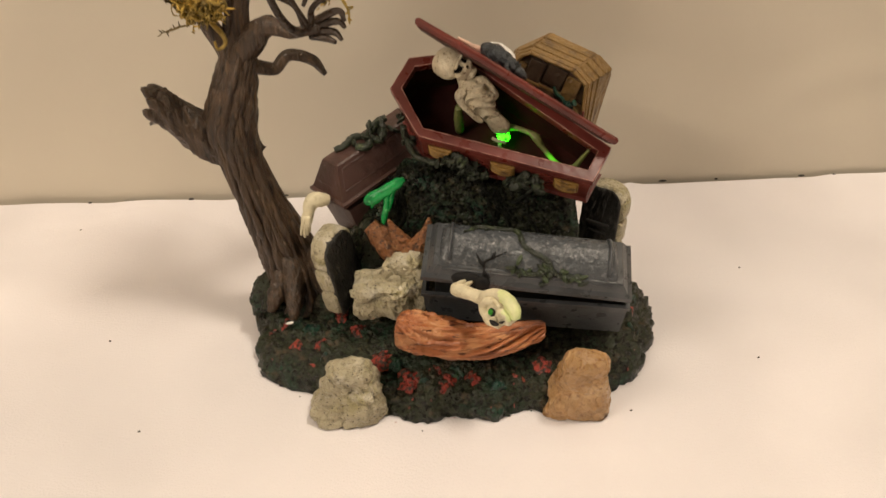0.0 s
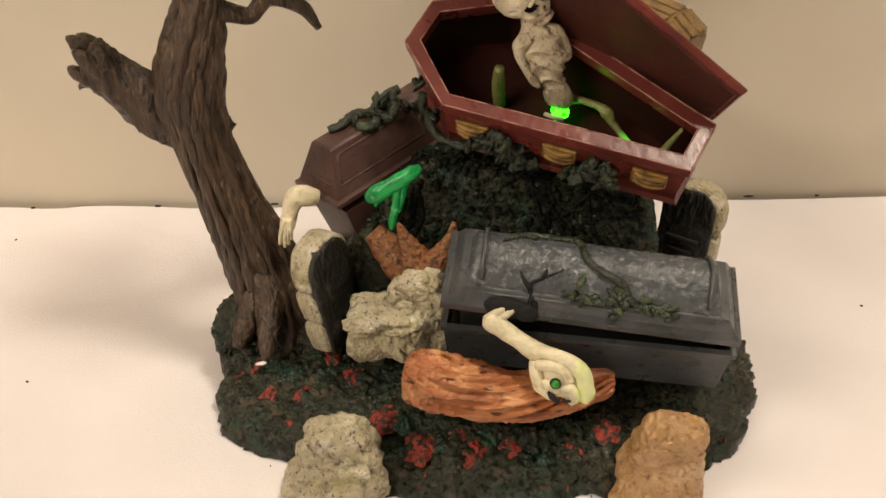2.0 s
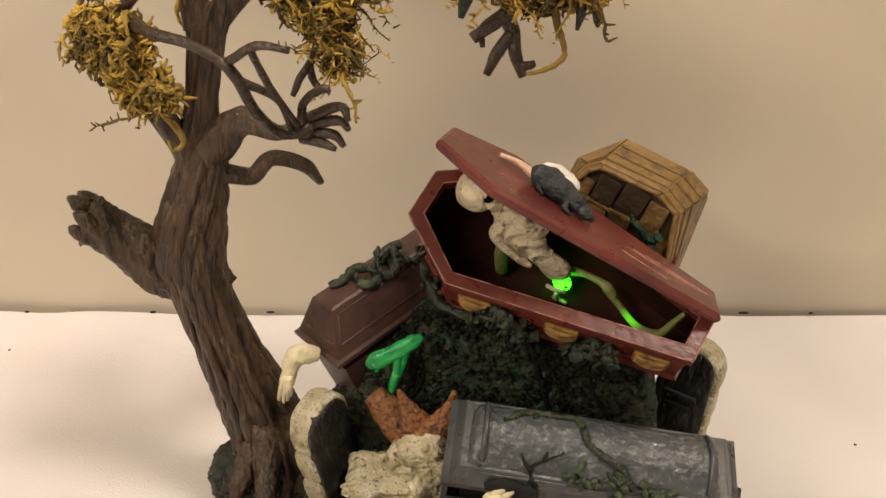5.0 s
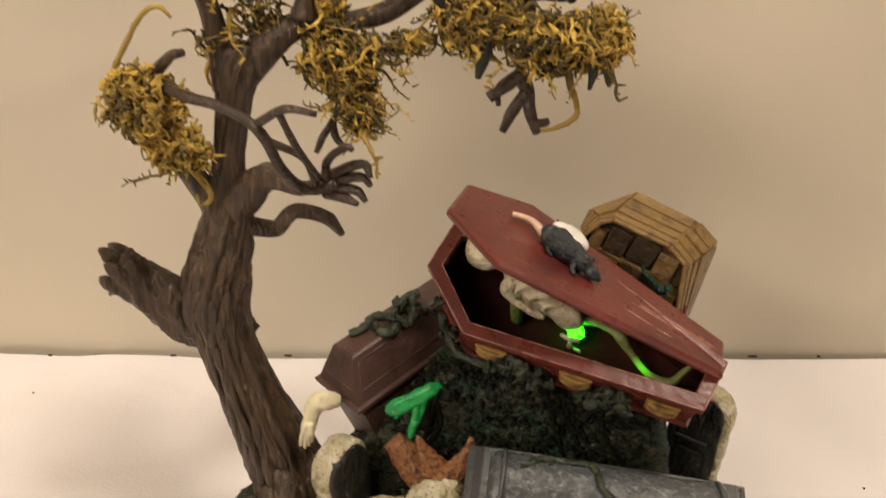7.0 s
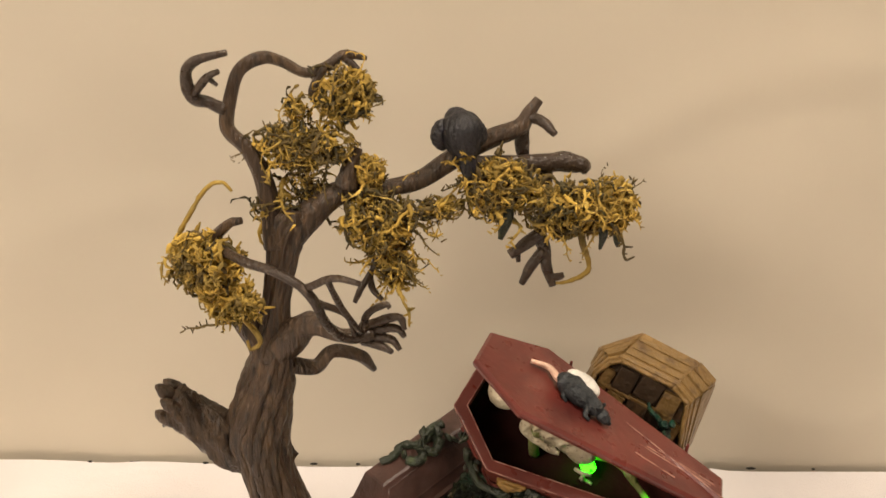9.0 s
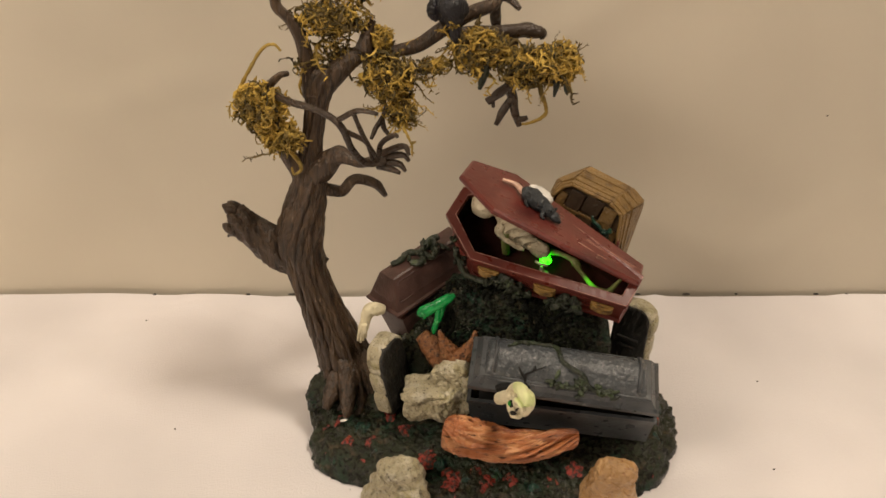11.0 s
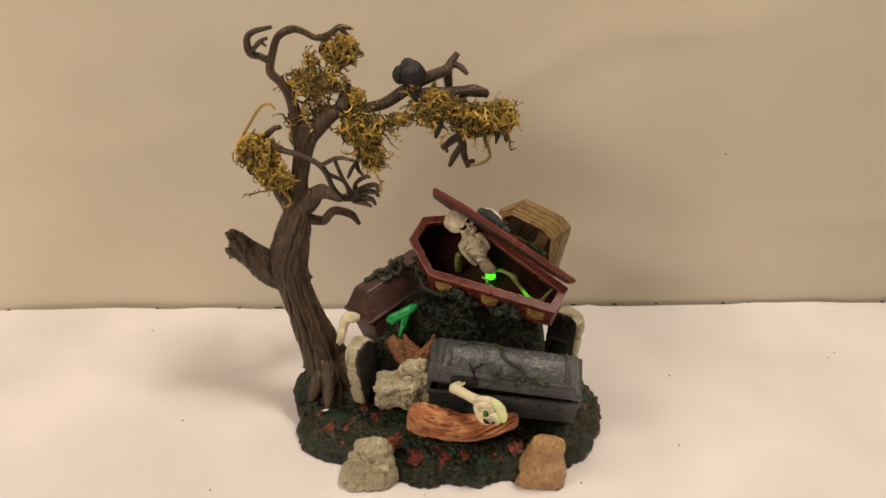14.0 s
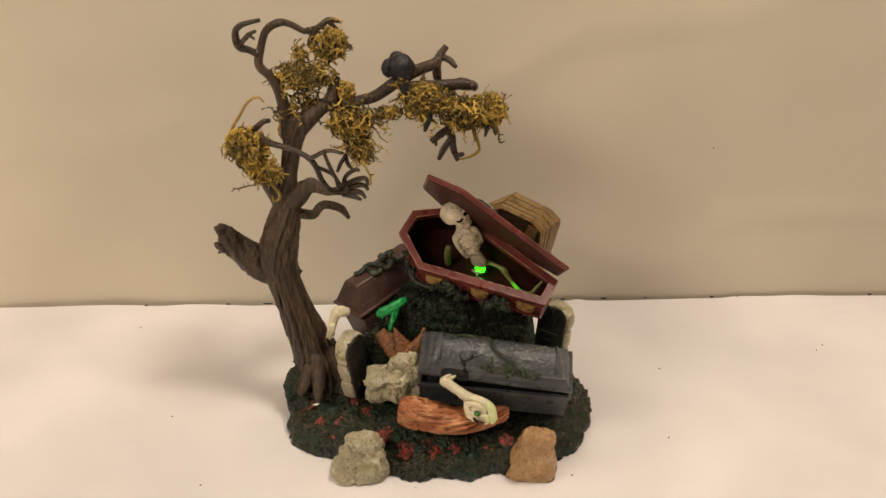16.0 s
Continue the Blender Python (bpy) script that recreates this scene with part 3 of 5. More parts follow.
for i in range(34):
    a0, k0, k1 = i * 0.1848 + rk.uniform(-0.06, 0.06), rk.randint(4, 16), rk.randint(30, 55)
    rows = []
    for k in range(k0, k1):
        x, y, z, rad = core[k]
        a = a0 + 0.052 * k + 0.55 * noise.noise(Vector((i * 3.1, k * 0.09, 0)))
        thin = min(1.0, (k - k0 + 1) / 5, (k1 - k) / 6)
        rows.append((x + math.cos(a) * rad * 0.93, y + math.sin(a) * rad * 0.93, z, rad * rk.uniform(0.09, 0.20) * thin + 0.0002))
    tube(bm, rows, 7, 2)
part("trunk", bm, BARK, tree)
limb("stump", [(-0.100, 0.045, 0.094, 0.010), (-0.109, 0.047, 0.102, 0.0112), (-0.1205, 0.047, 0.1092, 0.0112), (-0.1300, 0.046, 0.1184, 0.0092), (-0.1370, 0.0455, 0.1252, 0.0086), (-0.1415, 0.045, 0.1290, 0.0088), (-0.1435, 0.045, 0.1300, 0.0060)], 44, 9, BARK, 8, 0.12, 2.0)
for i in range(7):
    a = i * 0.9
    bm = bmesh.new()
    blob(bm, (-0.1426 + 0.0016 * math.sin(a * 3), 0.045 + 0.0064 * math.cos(a), 0.1300 + 0.0070 * math.sin(a)), (0.0054, 0.0030, 0.0028), (0, 36, 0), 0.0008, 200, 2)
    part("stump_knob", bm, BARK, tree)
# roots
for rows in ([(-0.085, 0.026, 0.046, 0.007), (-0.083, 0.015, 0.035, 0.0056), (-0.083, 0.006, 0.0285, 0.004), (-0.0835, 0.0, 0.0245, 0.0015)], [(-0.088, 0.028, 0.034, 0.006), (-0.097, 0.026, 0.031, 0.0065), (-0.1025, 0.024, 0.023, 0.0065), (-0.1050, 0.022, 0.012, 0.004)],
             [(-0.080, 0.026, 0.040, 0.006), (-0.073, 0.022, 0.031, 0.0045), (-0.068, 0.019, 0.025, 0.002)], [(-0.09, 0.034, 0.04, 0.008), (-0.096, 0.045, 0.03, 0.008), (-0.098, 0.055, 0.014, 0.005)], [(-0.089, 0.022, 0.040, 0.005), (-0.093, 0.013, 0.031, 0.0045), (-0.096, 0.007, 0.025, 0.002)],
             [(-0.090, 0.024, 0.033, 0.004), (-0.0960, 0.018, 0.030, 0.004), (-0.1005, 0.013, 0.021, 0.0025)]):
    limb("root", rows, 36, 9, SOIL if rows[1][0] < -0.0955 else BARK, 13, 0.14, rows[1][0] * 90)
def bough(*rows):
    thick = rows[0][3] > 0.004
    limb("branch" if thick else "twig", rows, 20 if thick else 10, 7 if thick else 5, BARK if thick else TWIG, 6 if thick else 4, 0.06, rows[1][2] * 170)


bough((-0.094, 0.055, 0.198, 0.0060), (-0.0962, 0.057, 0.213, 0.0042), (-0.0980, 0.058, 0.226, 0.0036), (-0.1030, 0.059, 0.237, 0.0030), (-0.110, 0.06, 0.245, 0.0029), (-0.108, 0.062, 0.256, 0.0025), (-0.104, 0.064, 0.266, 0.0024), (-0.096, 0.066, 0.27, 0.0024), (-0.089, 0.068, 0.268, 0.002), (-0.081, 0.07, 0.263, 0.0018), (-0.073, 0.071, 0.265, 0.002), (-0.066, 0.073, 0.269, 0.002), (-0.058, 0.075, 0.267, 0.0009))
bough((-0.11, 0.06, 0.252, 0.0024), (-0.115, 0.059, 0.255, 0.0022), (-0.121, 0.058, 0.258, 0.0027), (-0.122, 0.057, 0.267, 0.0022), (-0.117, 0.056, 0.272, 0.0019), (-0.106, 0.055, 0.275, 0.0012))
bough((-0.12, 0.057, 0.259, 0.0017), (-0.114, 0.054, 0.266, 0.0015), (-0.109, 0.052, 0.269, 0.001))
bough((-0.114, 0.055, 0.266, 0.0011), (-0.11, 0.052, 0.264, 0.0007))
bough((-0.073, 0.07, 0.266, 0.0015), (-0.078, 0.07, 0.256, 0.0024), (-0.077, 0.07, 0.25, 0.0012))
bough((-0.066, 0.073, 0.268, 0.0018), (-0.061, 0.072, 0.263, 0.0014), (-0.057, 0.07, 0.260, 0.001))
bough((-0.094, 0.057, 0.198, 0.0078), (-0.079, 0.06, 0.212, 0.0058), (-0.067, 0.063, 0.218, 0.0044), (-0.052, 0.065, 0.218, 0.0036), (-0.039, 0.068, 0.22, 0.0038), (-0.026, 0.07, 0.228, 0.004), (-0.012, 0.073, 0.235, 0.0038), (0.0, 0.075, 0.239, 0.0033), (0.004, 0.078, 0.244, 0.0028), (0.008, 0.08, 0.249, 0.002))
bough((-0.067, 0.06, 0.22, 0.0046), (-0.065, 0.062, 0.228, 0.0033), (-0.062, 0.065, 0.235, 0.0022))
bough((0.003, 0.078, 0.243, 0.0022), (0.009, 0.074, 0.242, 0.0022), (0.014, 0.07, 0.238, 0.0014))
bough((0.002, 0.078, 0.239, 0.0027), (0.002, 0.078, 0.23, 0.0029), (0.003, 0.078, 0.22, 0.002))
bough((-0.020, 0.07, 0.226, 0.0033), (0.005, 0.07, 0.226, 0.0038), (0.018, 0.07, 0.227, 0.0038), (0.025, 0.07, 0.225, 0.0034), (0.026, 0.07, 0.222, 0.0012))
bough((0.011, 0.07, 0.223, 0.0027), (0.011, 0.068, 0.21, 0.0023), (0.009, 0.066, 0.198, 0.0028), (0.011, 0.064, 0.192, 0.0027), (0.012, 0.062, 0.185, 0.0024), (0.0148, 0.06, 0.177, 0.0016))
bough((0.009, 0.064, 0.199, 0.0026), (0.002, 0.061, 0.1945, 0.0025), (-0.003, 0.06, 0.191, 0.0020))
bough((0.0, 0.061, 0.193, 0.0012), (0.0005, 0.06, 0.188, 0.001))
bough((0.0105, 0.063, 0.192, 0.0022), (0.006, 0.061, 0.186, 0.0023), (0.002, 0.06, 0.178, 0.0014))
bough((0.013, 0.061, 0.181, 0.0016), (0.016, 0.06, 0.181, 0.0017), (0.019, 0.06, 0.182, 0.0012))
bough((-0.113, 0.038, 0.206, 0.0017), (-0.102, 0.027, 0.206, 0.0019), (-0.09, 0.021, 0.205, 0.0018), (-0.08, 0.017, 0.201, 0.0018), (-0.075, 0.016, 0.195, 0.0018), (-0.072, 0.022, 0.182, 0.0017), (-0.067, 0.032, 0.17, 0.0022), (-0.057, 0.036, 0.169, 0.0029))
bough((-0.078, 0.017, 0.2, 0.0016), (-0.067, 0.01, 0.208, 0.0014), (-0.057, 0.006, 0.208, 0.001))
bough((-0.069, 0.011, 0.206, 0.0012), (-0.066, 0.018, 0.192, 0.0012), (-0.061, 0.03, 0.174, 0.0011))
bough((-0.074, 0.017, 0.194, 0.0014), (-0.065, 0.024, 0.185, 0.0013), (-0.063, 0.031, 0.172, 0.0011))
bough((-0.065, 0.052, 0.174, 0.001), (-0.062, 0.054, 0.18, 0.0014), (-0.058, 0.058, 0.185, 0.0014), (-0.056, 0.06, 0.19, 0.0016))
bough((-0.059, 0.057, 0.184, 0.0014), (-0.058, 0.056, 0.178, 0.0014), (-0.054, 0.054, 0.174, 0.0009))
bough((-0.101, 0.05, 0.151, 0.0083), (-0.091, 0.049, 0.16, 0.007), (-0.082, 0.047, 0.167, 0.0051), (-0.071, 0.042, 0.165, 0.0028), (-0.059, 0.037, 0.169, 0.0033))
bough((-0.06, 0.035, 0.171, 0.0015), (-0.058, 0.031, 0.181, 0.0015), (-0.051, 0.028, 0.187, 0.0013), (-0.049, 0.027, 0.186, 0.0008))
bough((-0.061, 0.038, 0.171, 0.002), (-0.047, 0.034, 0.178, 0.0017), (-0.044, 0.031, 0.174, 0.001))
bough((-0.061, 0.038, 0.169, 0.002), (-0.048, 0.034, 0.173, 0.0017), (-0.044, 0.031, 0.171, 0.001))
bough((-0.061, 0.038, 0.167, 0.002), (-0.05, 0.034, 0.168, 0.0018), (-0.046, 0.031, 0.165, 0.001))
bough((-0.061, 0.038, 0.165, 0.002), (-0.054, 0.034, 0.165, 0.0018), (-0.049, 0.031, 0.164, 0.001))
bough((-0.098, 0.05, 0.142, 0.0045), (-0.091, 0.05, 0.145, 0.0038), (-0.083, 0.054, 0.142, 0.0032), (-0.076, 0.058, 0.147, 0.0030), (-0.065, 0.062, 0.142, 0.0028), (-0.060, 0.066, 0.1325, 0.0015))
bough((-0.102, 0.05, 0.150, 0.0050), (-0.107, 0.05, 0.16, 0.0044), (-0.113, 0.048, 0.175, 0.0041), (-0.118, 0.046, 0.186, 0.0034), (-0.121, 0.044, 0.2, 0.0027), (-0.11, 0.042, 0.213, 0.0019), (-0.104, 0.04, 0.216, 0.0014))


def moss_clump(at, spread, count, seed, dark=0.22, thick=0.00042, stray=0.10, hang=0.05, curl=0.5):
    """A tangle of long frayed strands that wind about inside the clump; a few stray out of it."""
    r = random.Random(seed)
    bm = bmesh.new()
    mid = Vector(at)

    def fold(p):
        return Vector([(a - b) / s for a, b, s in zip(p, mid, spread)])

    for _ in range(int(count * 0.95)):
        d = Vector((r.gauss(0, 1), r.gauss(0, 1), r.gauss(0, 1))).normalized() * r.random() ** 0.45
        p = Vector([c + k * s for c, k, s in zip(at, d, spread)])
        way = Vector((r.uniform(-1, 1), r.uniform(-0.8, 0.4), r.uniform(-0.9, 0.7))).normalized()
        turn = Vector((r.uniform(-0.5, 0.5), r.uniform(-1, 1), r.uniform(-0.5, 0.5))).normalized() * r.uniform(0.2, 1.0) * curl
        free = r.random() < stray
        reach = r.uniform(0.40, 0.85)
        n = r.randint(9, 18)
        step = r.uniform(0.0009, 0.0016)
        w = thick * r.uniform(0.7, 2.3)
        rows = []
        mat = 1 if r.random() < dark else 0
        for k in range(n):
            rows.append((*p, w * r.uniform(0.55, 1.5) * (1 - 0.55 * k / n)))
            f = fold(p)
            if not free and f.length > reach:
                way -= Vector([a * s for a, s in zip(f, spread)]).normalized() * min(1.4, (f.length - reach) * 2.2)
            way = (way + turn.cross(way) + Vector((r.gauss(0, 0.26), r.gauss(0, 0.26), r.gauss(0, 0.26) - hang))).normalized()
            p = p + way * step
            if k > 1 and r.random() < 0.5:
                q = way.cross(Vector((r.gauss(0, 1), r.gauss(0, 1), r.gauss(0, 1)))).normalized() * w * r.uniform(2.0, 4.0)
                tube(bm, [(*p, w * 0.7), (*(p + q + way * w), w * 0.35)], 3, 1, mat=mat)
        tube(bm, rows, 5, 1, mat=mat, flat=0.55)
    part("moss_clump", bm, [MOSS, MOSS_DARK], tree, "dried golden moss")


moss_clump((-0.1185, 0.038, 0.199), (0.0150, 0.009, 0.0150), 210, 1, 0.12, 0.00060, 0.08, 0.08, 0.75)
moss_clump((-0.109, 0.038, 0.183), (0.0105, 0.006, 0.0085), 90, 2, 0.10, 0.00065, 0.10, 0.18, 0.7)
moss_clump((-0.118, 0.044, 0.186), (0.0090, 0.006, 0.0080), 60, 14, 0.75, 0.00050, 0.10)
moss_clump((-0.083, 0.062, 0.237), (0.0215, 0.009, 0.0095), 230, 3, 0.50, 0.00042, 0.10)
moss_clump((-0.083, 0.062, 0.222), (0.0130, 0.006, 0.0080), 40, 15, 0.55, 0.00040, 0.45, 0.22)
moss_clump((-0.066, 0.068, 0.255), (0.0145, 0.007, 0.0110), 130, 4, 0.30, 0.00045, 0.10)
moss_clump((-0.085, 0.067, 0.252), (0.004, 0.004, 0.009), 22, 5, 0.2, hang=0.15)
moss_clump((-0.054, 0.060, 0.207), (0.0165, 0.010, 0.0150), 260, 6, 0.42, 0.00046, 0.10, 0.10)
moss_clump((-0.048, 0.058, 0.190), (0.0085, 0.005, 0.0125), 90, 7, 0.35, 0.00044, 0.15, 0.25)
moss_clump((-0.058, 0.063, 0.226), (0.0060, 0.006, 0.0080), 60, 8, 0.30)
moss_clump((-0.008, 0.064, 0.219), (0.0180, 0.010, 0.0130), 260, 9, 0.42, 0.00046, 0.12)
moss_clump((0.020, 0.062, 0.211), (0.0200, 0.010, 0.0125), 280, 10, 0.38, 0.00046, 0.12, 0.08)
moss_clump((0.036, 0.061, 0.213), (0.0105, 0.008, 0.0125), 150, 11, 0.20, 0.00048, 0.12, 0.08)
moss_clump((-0.030, 0.061, 0.212), (0.0140, 0.005, 0.0040), 50, 12, 0.35, 0.00042, 0.30, 0.12)
moss_clump((-0.095, 0.056, 0.214), (0.0120, 0.004, 0.0050), 24, 13, 0.6, 0.00040, 0.35)
moss_clump((-0.021, 0.062, 0.235), (0.0030, 0.004, 0.0050), 20, 16, 0.15)
for rows in ([(0.024, 0.06, 0.205, 0.0012), (0.026, 0.06, 0.195, 0.0014), (0.0285, 0.06, 0.188, 0.001), (0.028, 0.06, 0.183, 0.0012), (0.021, 0.06, 0.179, 0.0009), (0.015, 0.06, 0.178, 0.0006)],
             [(-0.132, 0.042, 0.198, 0.0007), (-0.129, 0.042, 0.208, 0.0009), (-0.123, 0.042, 0.218, 0.0009), (-0.116, 0.042, 0.228, 0.0009), (-0.110, 0.042, 0.2305, 0.0008), (-0.1065, 0.042, 0.227, 0.0006)],
             [(-0.110, 0.042, 0.175, 0.001), (-0.104, 0.041, 0.168, 0.0012), (-0.102, 0.041, 0.162, 0.001), (-0.106, 0.041, 0.159, 0.0009), (-0.107, 0.041, 0.163, 0.0006)],
             [(0.035, 0.062, 0.21, 0.001), (0.039, 0.062, 0.203, 0.0012), (0.042, 0.062, 0.195, 0.0007)]):
    bm = bmesh.new()
    tube(bm, rows, 6, 5, lambda u, a: 1 + 0.5 * noise.noise(Vector((u * 20, a, 1))))
    part("moss_strand", bm, MOSS, tree)
for rows in ([(-0.004, 0.060, 0.213, 0.002), (-0.005, 0.059, 0.207, 0.0028), (-0.007, 0.058, 0.199, 0.0010)], [(0.032, 0.060, 0.207, 0.0016), (0.0335, 0.059, 0.201, 0.0019), (0.0325, 0.059, 0.194, 0.0007)], [(0.038, 0.060, 0.203, 0.0012), (0.0390, 0.059, 0.198, 0.0015), (0.0395, 0.059, 0.195, 0.0006)], [(-0.068, 0.066, 0.252, 0.0015), (-0.066, 0.066, 0.247, 0.0019), (-0.066, 0.066, 0.244, 0.0008)]):
    bm = bmesh.new()
    tube(bm, rows, 8, 4, flat=0.5)
    part("dark_leaf", bm, VINE, tree)

# ---------------- the crow ----------------
crow = thing("crow", pose(-0.0232, 0.066, 0.2272), "black crow perched on the branch, seen from behind", "crow")


def feathers(rows, ribs, deep, rings=0.0, sides=64, steps=10, flat=1.0):
    """A plumed lobe with fine feather ridges along it, and rows of feather ends."""
    bm = bmesh.new()
    tube(bm, rows, sides, steps, lambda u, a: 1 + deep * math.sin(ribs * a + 5 * noise.noise(Vector((u * 3, math.cos(a), math.sin(a))))) + rings * abs(math.sin(u * 19 + math.sin(3 * a))) + 0.05 * noise.noise(Vector((u * 6, math.cos(a) * 2, math.sin(a) * 2))), flat=flat)
    return bm


part("body", feathers([(0.0, 0.0015, 0.0208, 0.0012), (0.0002, 0.001, 0.0200, 0.0050), (0.0006, 0.0, 0.0174, 0.0075), (0.0012, -0.001, 0.0136, 0.0083), (0.0020, -0.002, 0.0092, 0.0070), (0.0028, -0.003, 0.0052, 0.0050)], 24, 0.035), FEATHER, crow)
part("tail", feathers([(0.0026, -0.0028, 0.0072, 0.0048), (0.0032, -0.0040, 0.0030, 0.0036), (0.0036, -0.0050, -0.0010, 0.0026), (0.0040, -0.0056, -0.0040, 0.0012)], 14, 0.05, flat=0.6), FEATHER, crow)
part("wing", feathers([(-0.0040, 0.0, 0.0178, 0.0014), (-0.0062, -0.0010, 0.0162, 0.0028), (-0.0074, -0.0014, 0.0130, 0.0033), (-0.0070, -0.0014, 0.0098, 0.0027), (-0.0056, -0.0012, 0.0070, 0.0012)], 9, 0.03, 0.10), FEATHER, crow)
part("wing", feathers([(0.0060, 0.0, 0.0178, 0.0014), (0.0074, -0.0008, 0.0150, 0.0026), (0.0080, -0.0010, 0.0115, 0.0026), (0.0074, -0.0012, 0.0085, 0.0012)], 9, 0.03, 0.10), FEATHER, crow)
bm = bmesh.new()
blob(bm, (-0.0010, 0.0075, 0.0165), (0.0048, 0.0052, 0.0046), (0, 0, 0), 0.0004, 220, 3)
part("head", bm, FEATHER, crow)
bm = bmesh.new()
tube(bm, [(-0.0012, 0.0115, 0.0165, 0.0016), (-0.0014, 0.0150, 0.0150, 0.0009), (-0.0015, 0.0170, 0.0135, 0.0003)], 8, 3)
part("beak", bm, FEATHER, crow)
for s in (-1, 1):
    bm = bmesh.new()
    tube(bm, [(0.001 + s * 0.003, -0.0005, 0.006, 0.001), (0.001 + s * 0.003, 0.001, -0.001, 0.0008)], 6, 2)
    part("leg", bm, FEATHER, crow)

# ---------------- the red coffin ----------------
BOX = pose(-0.0207, 0.0367, 0.1444, 31.4, 15.2, -27.4)
LID = pose(-0.0139, 0.0328, 0.1665, -8.6, 26.3, -19.4)


def hexagon(length, shoulder, head, wide, foot, z, inset=0.0):
    """The six corners of a coffin, pulled in by inset."""
    i = inset
    return [Vector(p) for p in ((i, head - i * 0.6, z), (i, -head + i * 0.6, z), (shoulder, -wide + i, z), (length - i, -foot + i * 0.9, z), (length - i, foot - i * 0.9, z), (shoulder, wide - i, z))]


def box_hex(z, inset=0.0):
    return hexagon(0.1069, 0.0243, 0.0095, 0.0255, 0.0097, z, inset)


coffin = thing("red_coffin", BOX, "dark red open coffin with gold handles, tilted on the mound", "coffin", "coffins")
bm = bmesh.new()
loft(bm, [box_hex(-0.0225, 0.0062), box_hex(-0.0225, 0.0040), box_hex(-0.027, 0.0024), box_hex(-0.0287, 0.0014), box_hex(-0.0287, 0.0024), box_hex(-0.0235, 0.0026), box_hex(-0.0045, 0.0012)][2:], close_top=False)
bevel_all(bm, 0.0005, 0.3)
part("body", bm, RED, coffin, smooth=False)
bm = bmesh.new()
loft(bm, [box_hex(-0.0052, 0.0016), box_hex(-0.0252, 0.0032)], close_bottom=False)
part("inner_walls", bm, RED_IN, coffin, "inner walls in red darkened for shade", smooth=False)
bm = bmesh.new()
loft(bm, [box_hex(-0.0048, 0.0050), box_hex(-0.0048, 0.0), box_hex(0.0, 0.0), box_hex(0.0, 0.0050), box_hex(-0.0048, 0.0050)], False, False)
bmesh.ops.remove_doubles(bm, verts=bm.verts, dist=1e-6)
bevel_all(bm, 0.0006, 0.3)
part("rim", bm, RED, coffin, smooth=False)
# Pale tubes along the rim: worn paint, with its gloss put into colour.
for z, ins in ((0.0, 0.0002), (-0.0001, 0.0047)):
    loop = box_hex(z, ins)
    for p, q in zip(loop, loop[1:] + loop[:1]):
        bm = bmesh.new()
        tube(bm, [(*(p + (q - p) * u), 0.00022 + 0.00022 * noise.noise((p + (q - p) * u) * 260)) for u in [i / 14 for i in range(15)]], 5, 1)
        part("worn_gloss_edge", bm, WORN_GLOSS, coffin, "pale edge of worn paint and painted gloss")
# gold handles on the long front side
c0, c1 = Vector((0.0243, -0.0240, 0)), Vector((0.1069, -0.0082, 0))
along = (c1 - c0).normalized()
out = Vector((along.y, -along.x, 0))
for d in (0.0095, 0.0405, 0.0715):
    at = c0 + along * d + out * 0.0004
    m = Matrix((( along.x, 0.0, out.x, at.x), (along.y, 0.0, out.y, at.y), (0.0, 1.0, 0.0, -0.0135), (0, 0, 0, 1)))
    bm = bmesh.new()
    slab(bm, (-0.0060, -0.0042, -0.0006), (0.0060, 0.0042, 0.0008), 0.0005, m)
    h = part("handle", bm, GOLD, coffin, "gold embossed handle plate", smooth=False)
    for k in (-0.0026, 0.0, 0.0026):
        bm = bmesh.new()
        tube(bm, [(*(m @ Vector((-0.0050, k, 0.0006))), 0.0008), (*(m @ Vector((-0.002, k - 0.0003, 0.0014))), 0.0010), (*(m @ Vector((0.002, k - 0.0003, 0.0014))), 0.0010), (*(m @ Vector((0.0050, k, 0.0006))), 0.0008)], 8, 3)
        part("bar", bm, GOLD, h)

# the lid, hinged along its long back edge


def lid_hex(z, inset=0.0):
    return hexagon(0.1066, 0.0238, 0.013, 0.0279, 0.0119, z, inset)


lid = thing("lid", pose(0, 0, 0), "", "")
lid.parent = coffin
bm = bmesh.new()
loft(bm, [lid_hex(-0.0034, 0.0008), lid_hex(-0.0020, 0.0), lid_hex(-0.0010, 0.0), lid_hex(0.0, 0.0012)])
bevel_all(bm, 0.0004, 0.3)
part("lid_board", bm, RED, lid, smooth=False)
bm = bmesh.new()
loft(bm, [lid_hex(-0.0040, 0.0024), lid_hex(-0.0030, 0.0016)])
part("lid_panel", bm, LID_IN, lid, "inner face in red darkened for shade", smooth=False)
# Pale streaks near the foot: scratches and lid gloss put into one colour.
for k, (x0, x1, y) in enumerate(((0.070, 0.094, -0.004), (0.073, 0.101, -0.001), (0.078, 0.103, 0.0025), (0.069, 0.086, -0.0075))):
    bm = bmesh.new()
    slab(bm, (x0, y, -0.0002), (x1, y + 0.0008, 0.00012), 0.0001, pose(0, 0, 0, 0, 0, 2 - k))
    part("gloss_scratch", bm, WORN_GLOSS, lid, "pale streak of scratch and painted gloss", smooth=False)


def lid_world(a):
    """The lid's pose, opened by a: 0 is its lowest."""
    k = a / 20.0
    return pose(-0.0139 + 0.0060 * k, 0.0328 + 0.0010 * k, 0.1665 + 0.0086 * k, -8.6 - 32.2 * k, 26.3 + 2.0 * k, -19.4 - 0.9 * k)


